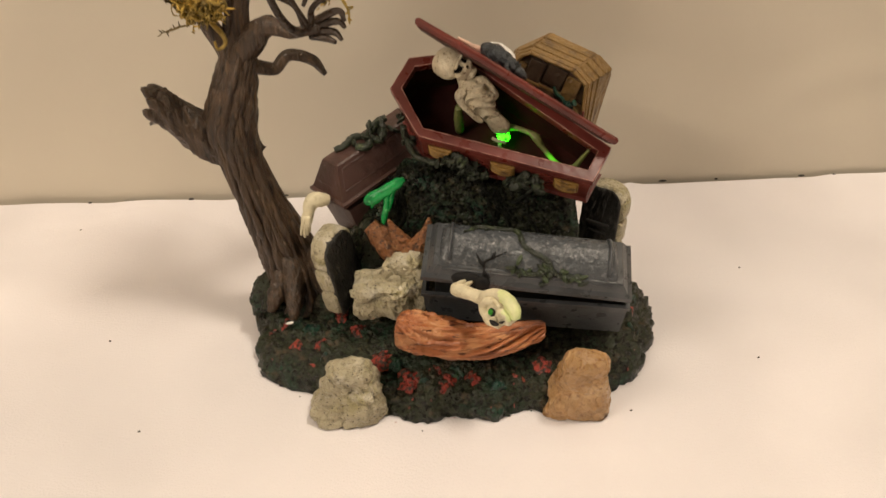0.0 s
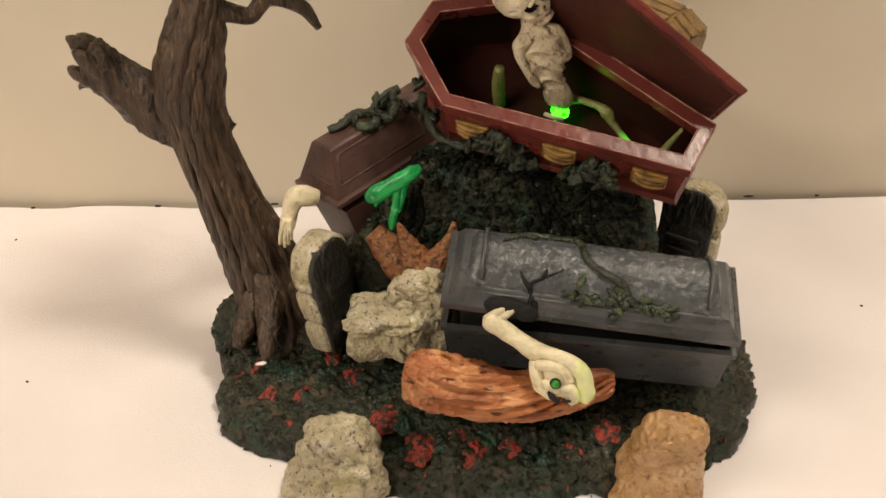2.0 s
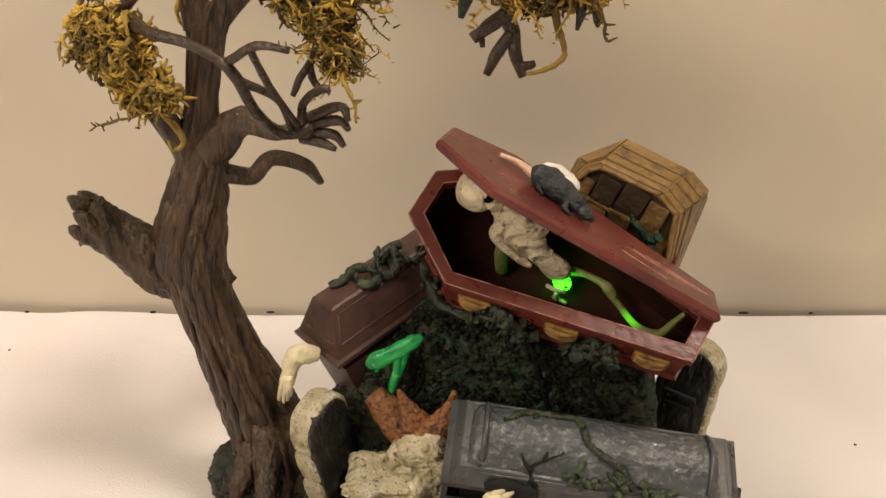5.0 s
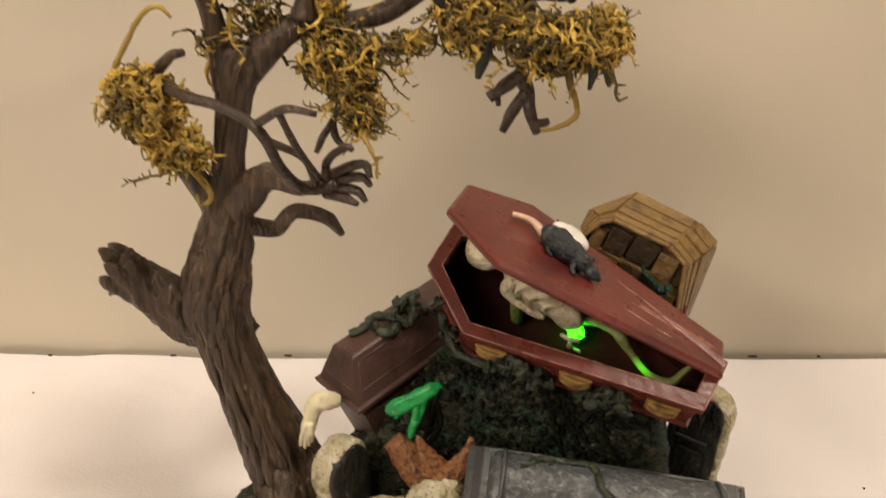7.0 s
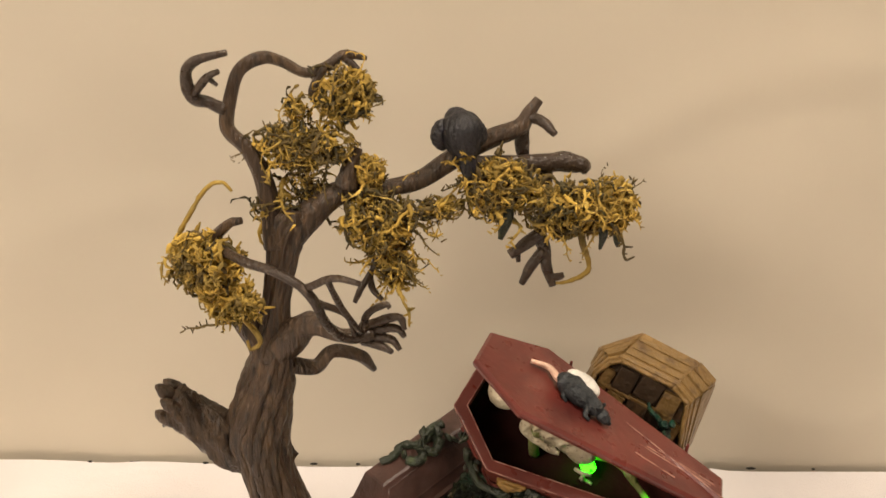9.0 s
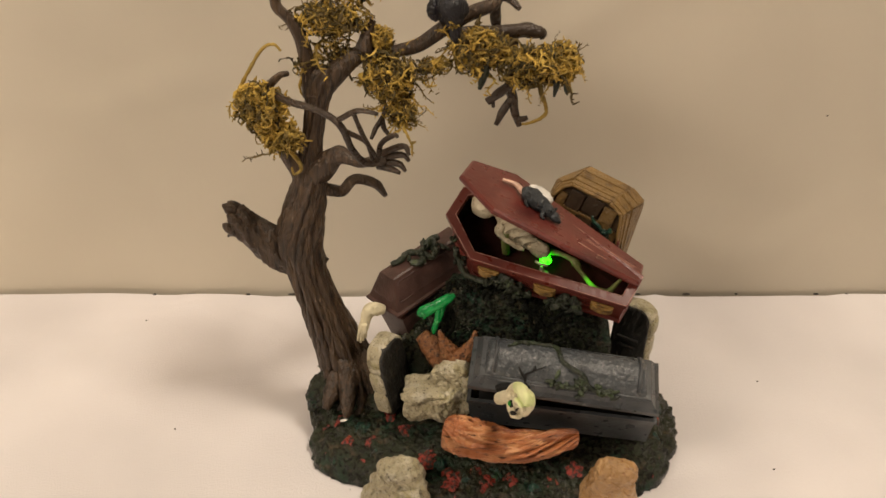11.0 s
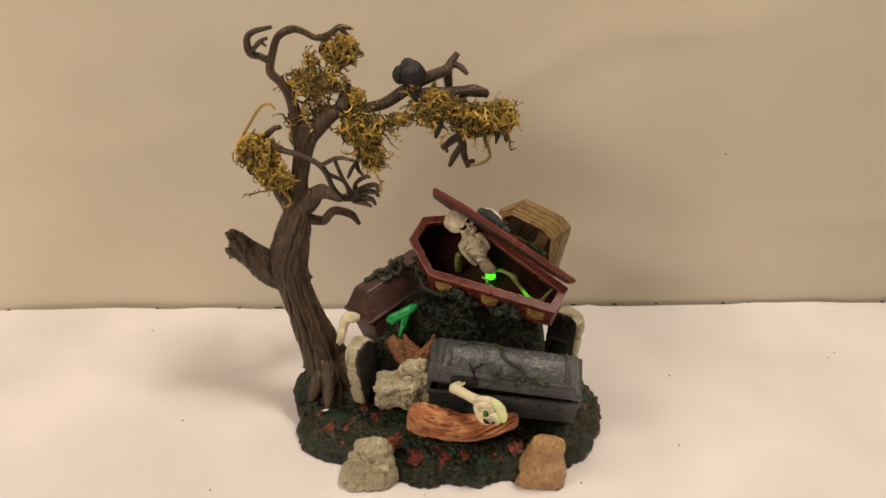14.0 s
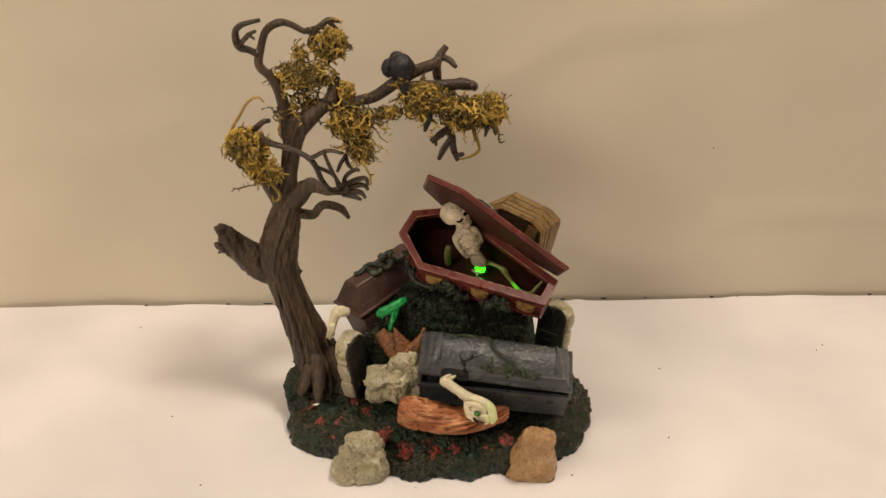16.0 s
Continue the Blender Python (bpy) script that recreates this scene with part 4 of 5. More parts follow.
# hinge pins through the lid's edge
for p in ((0.0228, 0.0535, 0.1405), (0.0657, 0.0207, 0.1235)):
    q = BOX.inverted() @ Vector(p)
    up = (BOX.inverted().to_3x3() @ Vector((0.12, 0.0, 0.99))).normalized()
    bm = bmesh.new()
    tube(bm, [(*(q - up * 0.004), 0.0007), (*(q + up * 0.002), 0.0007), (*(q + up * 0.0042), 0.0005)], 8, 3)
    part("hinge_pin", bm, RED, coffin)

# ---------------- the rat on the lid ----------------
rat = thing("rat", LID, "black rat with white patch and pink tail on red lid", "rat")
n0 = LID.inverted() @ Vector((0.0322, 0.0128, 0.144))
t0 = LID.inverted() @ Vector((0.006, 0.0337, 0.1583))
n0.z = t0.z = 0.0
way = (n0 - t0).normalized()
side = Vector((-way.y, way.x, 0))


def on_lid(d, s, z):
    p = n0 - way * d + side * s
    return (p.x, p.y, z)


turn = math.degrees(math.atan2(way.y, way.x))
bm = bmesh.new()
blob(bm, on_lid(0.0165, 0.0, 0.0040), (0.0092, 0.0054, 0.0048), (0, 0, turn), 0.0006, 240, 4)
blob(bm, on_lid(0.0095, -0.0005, 0.0036), (0.0065, 0.0036, 0.0034), (0, 0, turn), 0.0005, 240, 3)
part("body", bm, FUR, rat)
bm = bmesh.new()
blob(bm, on_lid(0.0165, 0.0030, 0.0066), (0.0076, 0.0044, 0.0034), (0, 0, turn + 8), 0.0008, 260, 3)
part("patch", bm, FUR_WHITE, rat, "white fur patch")
bm = bmesh.new()
blob(bm, on_lid(0.0035, 0, 0.0028), (0.0045, 0.0026, 0.0024), (0, 10, turn), 0.0003, 240, 3)
tube(bm, [(*on_lid(0.002, 0, 0.0026), 0.0018), (*on_lid(-0.0015, 0, 0.0018), 0.0007)], 8, 3)
part("head", bm, FUR, rat)
for s in (-1, 1):
    bm = bmesh.new()
    blob(bm, on_lid(0.0052, s * 0.0022, 0.0052), (0.0007, 0.0013, 0.0014), (0, 0, turn), level=2)
    part("ear", bm, FUR, rat)
    for d in (0.0085, 0.0195):
        bm = bmesh.new()
        tube(bm, [(*on_lid(d, s * 0.0032, 0.003), 0.0013), (*on_lid(d - 0.001, s * 0.0055, 0.0012), 0.0009), (*on_lid(d - 0.0035, s * 0.0058, 0.0006), 0.0006)], 7, 3)
        part("leg", bm, FUR, rat)
bm = bmesh.new()
tube(bm, [(*on_lid(0.0235, 0.0, 0.0030), 0.0017), (*on_lid(0.0258, 0.0006, 0.0026), 0.0016), (*on_lid(0.0282, 0.0022, 0.0024), 0.0014), (*on_lid(0.0308, 0.0030, 0.0022), 0.0013), (*on_lid(0.0336, 0.0016, 0.0020), 0.0011), (*on_lid(0.0370, -0.0016, 0.0018), 0.0008)], 8, 4)
part("tail", bm, PINK, rat, "pink tail")


# ---------------- the skeleton in the red coffin ----------------
def skull(bm, at, size, turn, eye=1, skin=0):
    """A skull that looks along its own -y, with its crown up +z and hollow sockets."""
    m = pose(*at) @ turn
    before = len(bm.verts)
    s = size
    blob(bm, (0, 0.06 * s, 0.20 * s), (0.48 * s, 0.58 * s, 0.50 * s), (0, 0, 0), 0.02 * s, 3.0 / s, 5, skin)
    blob(bm, (0, -0.24 * s, -0.12 * s), (0.35 * s, 0.34 * s, 0.36 * s), (0, 0, 0), 0.03 * s, 4.0 / s, 5, skin)
    blob(bm, (0, -0.26 * s, -0.44 * s), (0.27 * s, 0.28 * s, 0.15 * s), (0, 0, 0), 0.03 * s, 4.0 / s, 4, skin)
    for k in (-1, 1):
        blob(bm, (k * 0.31 * s, -0.34 * s, -0.12 * s), (0.10 * s, 0.18 * s, 0.06 * s), level=2, mat=skin)
        blob(bm, (k * 0.17 * s, -0.50 * s, 0.17 * s), (0.16 * s, 0.09 * s, 0.05 * s), (0, k * 12, 0), level=2, mat=skin)
    for k in range(-3, 4):
        blob(bm, (k * 0.065 * s, -0.54 * s + abs(k) * 0.03 * s, -0.27 * s), (0.027 * s, 0.03 * s, 0.055 * s), level=1, mat=skin)
        blob(bm, (k * 0.062 * s, -0.52 * s + abs(k) * 0.03 * s, -0.40 * s), (0.025 * s, 0.03 * s, 0.045 * s), level=1, mat=skin)
    holes = [(Vector((k * 0.18 * s, -0.54 * s, 0.02 * s)), 0.155 * s, 0.26 * s) for k in (-1, 1)] + [(Vector((0, -0.57 * s, -0.15 * s)), 0.075 * s, 0.10 * s)]
    bm.verts.ensure_lookup_table()
    made = bm.verts[before:]
    dark = set()
    for v in made:
        for c, wide, deep in holes:
            d = math.hypot(v.co.x - c.x, v.co.z - c.z) / wide
            if d < 1.0 and v.co.y < -0.1 * s:
                v.co.y += deep * (1 - d ** 3)
                if d < 0.86:
                    dark.add(v)
    for v in dark:
        for f in v.link_faces:
            if all(w in dark for w in f.verts):
                f.material_index = eye
    for v in made:
        v.co = m @ v.co


HIP = Vector((0.054, 0.003, -0.017))
bm = bmesh.new()
# pelvis, thin waist, ribbed chest and shoulders, in the coffin's space, sitting up


def rib_shape(u, a):
    ribs = 0.16 * (1 - 2 * abs(math.sin(u * 27 + 1.4 * math.cos(a * 2))) ** 0.6) if 0.30 < u < 0.80 else 0.0
    return 1 + ribs + 0.10 * math.cos(2 * a) + 0.07 * noise.noise(Vector((u * 16, math.cos(a) * 5, math.sin(a) * 5)))


chest = [(0.0012, -0.0008, 0.000, 0.0030), (0.0000, -0.0004, 0.0030, 0.0046), (-0.0020, 0.0002, 0.0062, 0.0044), (-0.0045, 0.0010, 0.0092, 0.0040), (-0.0078, 0.0022, 0.0130, 0.0058), (-0.0112, 0.0038, 0.0172, 0.0070), (-0.0142, 0.0052, 0.0206, 0.0068), (-0.0166, 0.0064, 0.0232, 0.0050), (-0.0185, 0.0076, 0.0250, 0.0030), (-0.0210, 0.0092, 0.0275, 0.0026)]
tube(bm, chest, 44, 12, rib_shape, flat=0.80)
skull(bm, (-0.0235, 0.0105, 0.0292), 0.0152, pose(0, 0, 0, 0, -22, 0) @ pose(0, 0, 0, -16, 0, 90))
for rows in ([(-0.0160, 0.0036, 0.0230, 0.0024), (-0.0180, 0.0004, 0.0216, 0.0026), (-0.0164, -0.0018, 0.0178, 0.0016), (-0.0128, -0.0028, 0.0140, 0.0014), (-0.0094, -0.0034, 0.0108, 0.0015), (-0.0070, -0.0034, 0.0092, 0.0008)],
             [(-0.0140, 0.0085, 0.0238, 0.0020), (-0.0104, 0.0102, 0.0232, 0.0024), (-0.0062, 0.0098, 0.0198, 0.0017), (-0.0040, 0.0080, 0.0170, 0.0020), (-0.0056, 0.0046, 0.0188, 0.0024), (-0.0068, 0.0030, 0.0196, 0.0014)],
             [(-0.0058, 0.0040, 0.0176, 0.0012), (-0.0074, 0.0018, 0.0186, 0.0010)], [(-0.0046, 0.0036, 0.0156, 0.0012), (-0.0064, 0.0012, 0.0164, 0.0010)], [(-0.0190, 0.0084, 0.0245, 0.0032), (-0.0172, 0.0060, 0.0238, 0.0026)]):
    tube(bm, rows, 12, 5, lambda u, a: 1 + 0.16 * noise.noise(Vector((u * 9, a, 2))))
skeleton = tagged(link("skeleton_figure", bm, [BONE, SOCKET]), "small bone-coloured skeleton rising out of the red coffin", "skeleton figure")
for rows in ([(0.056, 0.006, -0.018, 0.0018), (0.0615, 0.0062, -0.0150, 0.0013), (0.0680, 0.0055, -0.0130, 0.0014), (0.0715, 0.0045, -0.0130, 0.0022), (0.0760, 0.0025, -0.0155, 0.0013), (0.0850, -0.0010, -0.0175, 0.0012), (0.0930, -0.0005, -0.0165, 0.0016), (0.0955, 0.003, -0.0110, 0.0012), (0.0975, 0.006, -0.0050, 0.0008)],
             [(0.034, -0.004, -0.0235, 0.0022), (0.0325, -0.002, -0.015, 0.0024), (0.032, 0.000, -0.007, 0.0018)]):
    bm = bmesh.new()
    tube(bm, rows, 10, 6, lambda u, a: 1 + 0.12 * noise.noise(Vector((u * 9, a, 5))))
    leg = tagged(link("leg_bone", bm, BONE_LIT), "yellowish green leg bone lying in the red coffin, glow put into its material", "bone", "leg bones")
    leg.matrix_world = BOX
bm = bmesh.new()
blob(bm, (0.0555, 0.001, -0.0185), (0.0034, 0.0031, 0.0030), (0, 20, 10), 0.0004, 250, 2)
rf = random.Random(3)
for f in bm.faces:
    f.material_index = 1 if rf.random() < 0.35 else 0
lamp = tagged(link("green_lamp", bm, [GLOW, GLOW_DARK], smooth=False), "small glowing faceted green lamp in the red coffin", "lamp")
lamp.matrix_world = BOX
bm = bmesh.new()
for rows in ([(-0.0040, -0.004, 0.0006, 0.0007), (-0.001, -0.0042, 0.0012, 0.0009), (0.003, -0.003, 0.0008, 0.0008)], [(0.000, -0.0042, -0.0012, 0.0008), (0.0005, -0.0050, -0.0050, 0.0010)], [(-0.001, -0.0042, -0.006, 0.0008), (0.0045, -0.0042, -0.0058, 0.0007)]):
    tube(bm, [(0.0555 + x, 0.001 + y, -0.0185 + z, r) for x, y, z, r in rows], 7, 3)
clip = tagged(link("lamp_bone", bm, BONE), "thin bone in front of the green lamp", "bone")
clip.matrix_world = BOX

# ---------------- the grey coffin ----------------
GRAVE = pose(-0.0155, -0.0235, 0.0566, 16.5, 3.1, -7.2)
grave = thing("grey_coffin", GRAVE, "grey metal-look coffin with a lid ajar, overgrown with a vine", "coffin", "coffins")


def rect(x0, y0, x1, y1, z, n=1):
    return [Vector(p) for p in ((x0, y0, z), (x1, y0, z), (x1, y1, z), (x0, y1, z))]


GL, GW = 0.100, 0.0323
bm = bmesh.new()
k = 0.0022
loft(bm, [rect(0.003, 0.003, GL - 0.003, GW - 0.003, -0.020), rect(0.002, 0.002, GL - 0.002, GW - 0.002, 0), rect(0, 0, GL, GW, 0), rect(0, 0, GL, GW, -0.0022), rect(0.001, 0.001, GL - 0.001, GW - 0.001, -0.0032), rect(k, k, GL - k, GW - k, -0.0235)])
bevel_all(bm, 0.0003, 0.4)
part("tray", bm, GREY, grave, smooth=False)
# Black block fills the tray in place of the shade inside it.
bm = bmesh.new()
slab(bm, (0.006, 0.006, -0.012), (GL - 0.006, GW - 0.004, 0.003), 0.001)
part("shade_block", bm, BLACK, grave, "black block for the shade inside the tray")
cover = thing("cover", pose(0, 0, 0.0112, 0, 3.6, 0), "", "")
cover.parent = grave
cover.matrix_basis = pose(0, 0, 0.0112, 0, 3.6, 0)


def cover_loop(ix, iy, z, arch=0.0, n=10):
    """A rectangle pulled in by ix and iy whose long middle may arch up."""
    x0, x1, y0, y1 = ix, GL - ix, iy, GW - iy
    pts = [(x0 + (x1 - x0) * i / n, y0) for i in range(n)] + [(x1, y0 + (y1 - y0) * i / n) for i in range(n)] + [(x1 - (x1 - x0) * i / n, y1) for i in range(n)] + [(x0, y1 - (y1 - y0) * i / n) for i in range(n)]
    return [Vector((x, y, z + arch * math.sin(math.pi * (y - iy) / (y1 - y0)))) for x, y in pts]


bm = bmesh.new()
loft(bm, [cover_loop(0.0015, 0.0015, -0.0005), cover_loop(0, 0, 0), cover_loop(0, 0, 0.0028), cover_loop(0.0016, 0.0012, 0.0040), cover_loop(0.0024, 0.0016, 0.0044), cover_loop(0.0050, 0.0032, 0.0085), cover_loop(0.0056, 0.0036, 0.0090)])
bevel_all(bm, 0.0003, 0.35)
part("cover_frame", bm, GREY, cover, smooth=False)
bm = bmesh.new()
NXB, NYB = 60, 22
bx0, bx1, by0, by1 = 0.0075, GL - 0.0075, 0.0042, GW - 0.0042
gridv = []
for i in range(NXB + 1):
    row = []
    for j in range(NYB + 1):
        u, v = i / NXB, j / NYB
        x, y = bx0 + (bx1 - bx0) * u, by0 + (by1 - by0) * v
        z = 0.0082 + 0.0088 * math.sin(math.pi * v) ** 0.62 * min(1.0, (min(u, 1 - u) * 26) ** 0.5)
        z += 0.0005 * noise.fractal(Vector((x, y, z)) * 500, 1, 2, 3) * (1 if 0.08 < u < 0.92 else 0.2)
        row.append(bm.verts.new((x, y, z)))
    gridv.append(row)
for i in range(NXB):
    for j in range(NYB):
        bm.faces.new((gridv[i][j], gridv[i + 1][j], gridv[i + 1][j + 1], gridv[i][j + 1]))
part("cover_dome", bm, GREY_RELIEF, cover, "domed lid with hammered silver relief")
for x in (0.0125, GL - 0.0125):
    bm = bmesh.new()
    tube(bm, [(x, by0 + 0.001 + (by1 - by0 - 0.002) * q, 0.0087 + 0.0092 * math.sin(math.pi * (0.04 + 0.92 * q)) ** 0.62, 0.0009) for q in [i / 12 for i in range(13)]], 8, 2)
    part("moulding", bm, GREY, cover)
for y in (0.0030, GW - 0.003):
    bm = bmesh.new()
    tube(bm, [(0.010, y, 0.0074, 0.0007), (GL / 2, y, 0.0074, 0.0007), (GL - 0.010, y, 0.0074, 0.0007)], 6, 2)
    part("moulding", bm, GREY, cover)
# black lump as shade of the lid's broken front hole, and the cracks above it
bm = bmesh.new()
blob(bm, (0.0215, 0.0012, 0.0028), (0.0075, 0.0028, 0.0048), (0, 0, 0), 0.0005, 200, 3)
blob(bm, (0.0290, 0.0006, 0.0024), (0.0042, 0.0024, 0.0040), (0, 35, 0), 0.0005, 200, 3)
part("hole_shade", bm, BLACK, cover, "black lump for the shade in the broken hole")


def dome(x, y):
    """Height of the cover's top over its rim: the sloped frame, then the dome."""
    v = (y - by0) / (by1 - by0)
    if v <= 0:
        return 0.0043 + 0.0045 * min(1.0, max(0.0, (y - 0.0014) / 0.0019))
    return 0.0082 + 0.0088 * math.sin(math.pi * min(1, v)) ** 0.62


for rows in ([(0.0300, -0.0004), (0.0296, 0.0020), (0.0292, 0.0042), (0.0290, 0.0058), (0.0310, 0.0068), (0.0349, 0.0084), (0.0389, 0.0104)], [(0.0289, 0.0050), (0.0268, 0.0062), (0.0250, 0.0085)], [(0.0330, 0.0076), (0.0335, 0.0100)], [(0.0290, 0.0030), (0.0315, 0.0022), (0.0320, 0.0010)]):
    bm = bmesh.new()
    tube(bm, [(x, y, dome(x, y), 0.0011 - 0.0008 * k / (len(rows) - 1)) for k, (x, y) in enumerate(rows)], 6, 3)
    part("crack", bm, BLACK, cover, "black crack")


def vine_tube(rows, r=0.0009, sides=8):
    bm = bmesh.new()
    tube(bm, [(x, y, dome(x, y) + 0.0005, r) for x, y in rows], sides, 5, lambda u, a: 1 + 0.35 * noise.noise(Vector((u * 16, math.cos(a), math.sin(a)))))
    return part("vine", bm, VINE, cover)


vine_tube([(0.0215, 0.0205), (0.0250, 0.0235), (0.0300, 0.0245), (0.0360, 0.0240), (0.0410, 0.0245), (0.0440, 0.0215), (0.0455, 0.0165), (0.0475, 0.0130), (0.0532, 0.0104), (0.0591, 0.0077), (0.0609, 0.0046), (0.0600, 0.0030)], 0.0013)
vine_tube([(0.0600, 0.0060), (0.0560, 0.0042), (0.0500, 0.0036), (0.0440, 0.0042)], 0.0013)
vine_tube([(0.0605, 0.0055), (0.0650, 0.0042), (0.0700, 0.0044), (0.0750, 0.0036)], 0.0013)
vine_tube([(0.0595, 0.0050), (0.0590, 0.0022), (0.0560, 0.0008)], 0.0010)
vine_tube([(0.0215, 0.0205), (0.0195, 0.0190), (0.0180, 0.0185)], 0.0007)
vine_tube([(0.0300, 0.0245), (0.0290, 0.0225), (0.0280, 0.0215)], 0.0006)
rng = random.Random(11)
for x, y, n in ((0.0470, 0.0040, 9), (0.0580, 0.0050, 10), (0.0700, 0.0042, 11)):
    bm = bmesh.new()
    for _ in range(n):
        px, py = x + rng.gauss(0, 0.0028), y + rng.gauss(0, 0.0010)
        a = rng.uniform(-70, 70)
        blob(bm, (px, py, dome(px, py) + 0.0009), (rng.uniform(0.0020, 0.0036), rng.uniform(0.0009, 0.0014), 0.0006), (rng.uniform(20, 60), rng.uniform(-25, 25), a), 0.0004, 500, 2)
    part("vine_leaves", bm, LEAF_OLIVE, cover, "small dark green leaves")

# ---------------- the swinging bone fist of the grey coffin ------------
ELBOW = Vector((0.002, -0.0315, 0.0645))
D_OUT = Vector((0.80, -0.30, -0.52)).normalized()
D_IN = Vector((0.33, -0.72, 0.60)).normalized()
SWING = D_IN.cross(D_OUT).normalized()
look_way = Vector((-0.08, -0.91, 0.09))
look_way = (look_way - D_OUT * look_way.dot(D_OUT)).normalized()
BASIS = Matrix((D_OUT, look_way, D_OUT.cross(look_way))).transposed().to_4x4()


def arm_world(a):
    """The arm swung out by a degrees."""
    return Matrix.Translation(ELBOW) @ Matrix.Rotation(radians(a - 80), 4, SWING) @ BASIS


bm = bmesh.new()
tube(bm, [(-0.0028, 0, 0, 0.0014), (-0.0012, 0, 0, 0.0034), (0.004, 0, 0.0, 0.0032), (0.012, 0.0, 0.0, 0.0031), (0.019, -0.0005, 0, 0.0036), (0.0245, -0.002, 0, 0.0042)], 14, 6, lambda u, a: 1 + 0.10 * noise.noise(Vector((u * 8, math.cos(a), math.sin(a)))))


def at_arm(u, v, y):
    """u to the side, v downward from the elbow, in tenths of a millimetre or so, as the arm hangs out."""
    return ((0.81 * u + 0.59 * v) * 6.2e-5, y, (-0.59 * u + 0.81 * v) * 5.2e-5)


def rough_tube(rows, seed, mat=0):
    tube(bm, [(*at_arm(u, v, y), r) for u, v, y, r in rows], 14, 6, lambda w, a: 1 + 0.22 * noise.noise(Vector((w * 6 + seed, math.cos(a) * 1.6, math.sin(a) * 1.6))), mat=mat)


mid = Vector(at_arm(372, 312, 0.0))
blob(bm, tuple(mid), (0.0090, 0.0052, 0.0070), (0, 0, 0), 0.0011, 190, 4)
rough_tube([(215, 165, 0.001, 0.0022), (310, 150, 0.002, 0.0024), (425, 190, 0.002, 0.0028), (490, 265, 0.002, 0.0031), (500, 360, 0.002, 0.0030), (478, 432, 0.002, 0.0020)], 1)
rough_tube([(225, 205, 0.002, 0.0020), (232, 285, 0.003, 0.0025), (252, 365, 0.003, 0.0025), (310, 420, 0.003, 0.0019)], 2)
rough_tube([(240, 225, 0.003, 0.0018), (325, 205, 0.0042, 0.0020), (400, 240, 0.0040, 0.0017), (425, 300, 0.0042, 0.0015)], 3)
rough_tube([(375, 350, 0.0045, 0.0013), (425, 330, 0.0050, 0.0016), (440, 400, 0.0040, 0.0016), (405, 445, 0.003, 0.0014)], 4)
rough_tube([(275, 300, 0.0045, 0.0013), (300, 335, 0.0050, 0.0015), (350, 372, 0.0044, 0.0012)], 5)
# Faces on one side take a faint emission in place of the LED's glow.
for f in bm.faces:
    c = f.calc_center_median()
    if (c.x - mid.x) * 0.81 - (c.z - mid.z) * 0.59 > 0.0048 + 0.0016 * noise.noise(c * 420):
        f.material_index = 2
rough_tube([(293, 366, 0.0060, 0.0005), (318, 396, 0.0064, 0.0011), (345, 424, 0.0056, 0.0006)], 6, 1)
rough_tube([(368, 408, 0.0056, 0.0004), (392, 414, 0.0058, 0.0006), (416, 416, 0.0054, 0.0003)], 7, 1)
blob(bm, at_arm(340, 308, 0.0056), (0.0020, 0.0012, 0.0021), level=2, mat=1)
blob(bm, at_arm(343, 304, 0.0064), (0.0014, 0.0010, 0.0014), level=2, mat=3)
arm = tagged(link("fist_arm", bm, [BONE_WHITE, SOCKET, GLOW_FIST, LED_GREEN]), "pale clenched bone fist on a bent bone by the grey coffin, green glow put into one side", "skeleton figure")
bm = bmesh.new()
root = GRAVE @ pose(0, 0, 0.0112, 0, 3.6, 0) @ Vector((0.0225, 0.0005, 0.0045))
side_way = Vector((1, 0, -0.1)).normalized() * 0.0016
for s in (-1, 1):
    tube(bm, [(*(ELBOW + side_way * s * 0.5 + Vector((-0.0008, 0.0, 0.0))), 0.0022), (*((ELBOW + root) / 2 + side_way * s), 0.0017), (*(root + side_way * s), 0.0016), (*(root + side_way * s + Vector((0.0008, 0.002, 0.0014))), 0.0009)], 9, 4)
blob(bm, tuple(ELBOW), (0.0034, 0.0034, 0.0032), level=2)
tagged(link("forearm_bones", bm, BONE_WHITE), "pale forearm bones in the broken hole of the grey coffin", "bones")

# ---------------- the brown coffin by the tree ----------------
DARK = pose(-0.0527, 0.0201, 0.0786, -3.0, -11.9, 39.5)
dark = thing("brown_coffin", DARK, "dark brown coffin with panelled lid ajar beside the tree", "coffin", "coffins")
LL, LW = 0.060, 0.0309
bm = bmesh.new()
loft(bm, [rect(0, 0, LL, LW, 0), rect(0, 0, LL, LW, 0.0016), rect(0.0016, 0.0016, LL, LW - 0.0016, 0.0022), rect(0.0088, 0.0088, LL, LW - 0.0088, 0.0178), rect(0.0098, 0.0098, LL, LW - 0.0098, 0.0184)])
bevel_all(bm, 0.0005, 0.3)
part("lid", bm, PLUM, dark, smooth=False)
a, b, c, d = Vector((0.006, 0.0037, 0.0060)), Vector((LL - 0.012, 0.0037, 0.0060)), Vector((LL - 0.014, 0.0082, 0.0155)), Vector((0.0105, 0.0082, 0.0155))
for p, q in ((a, b), (b, c), (c, d), (d, a)):
    bm = bmesh.new()
    tube(bm, [(*p, 0.0006), (*((p + q) / 2), 0.0006), (*q, 0.0006)], 6, 2)
    part("panel_moulding", bm, PLUM, dark)
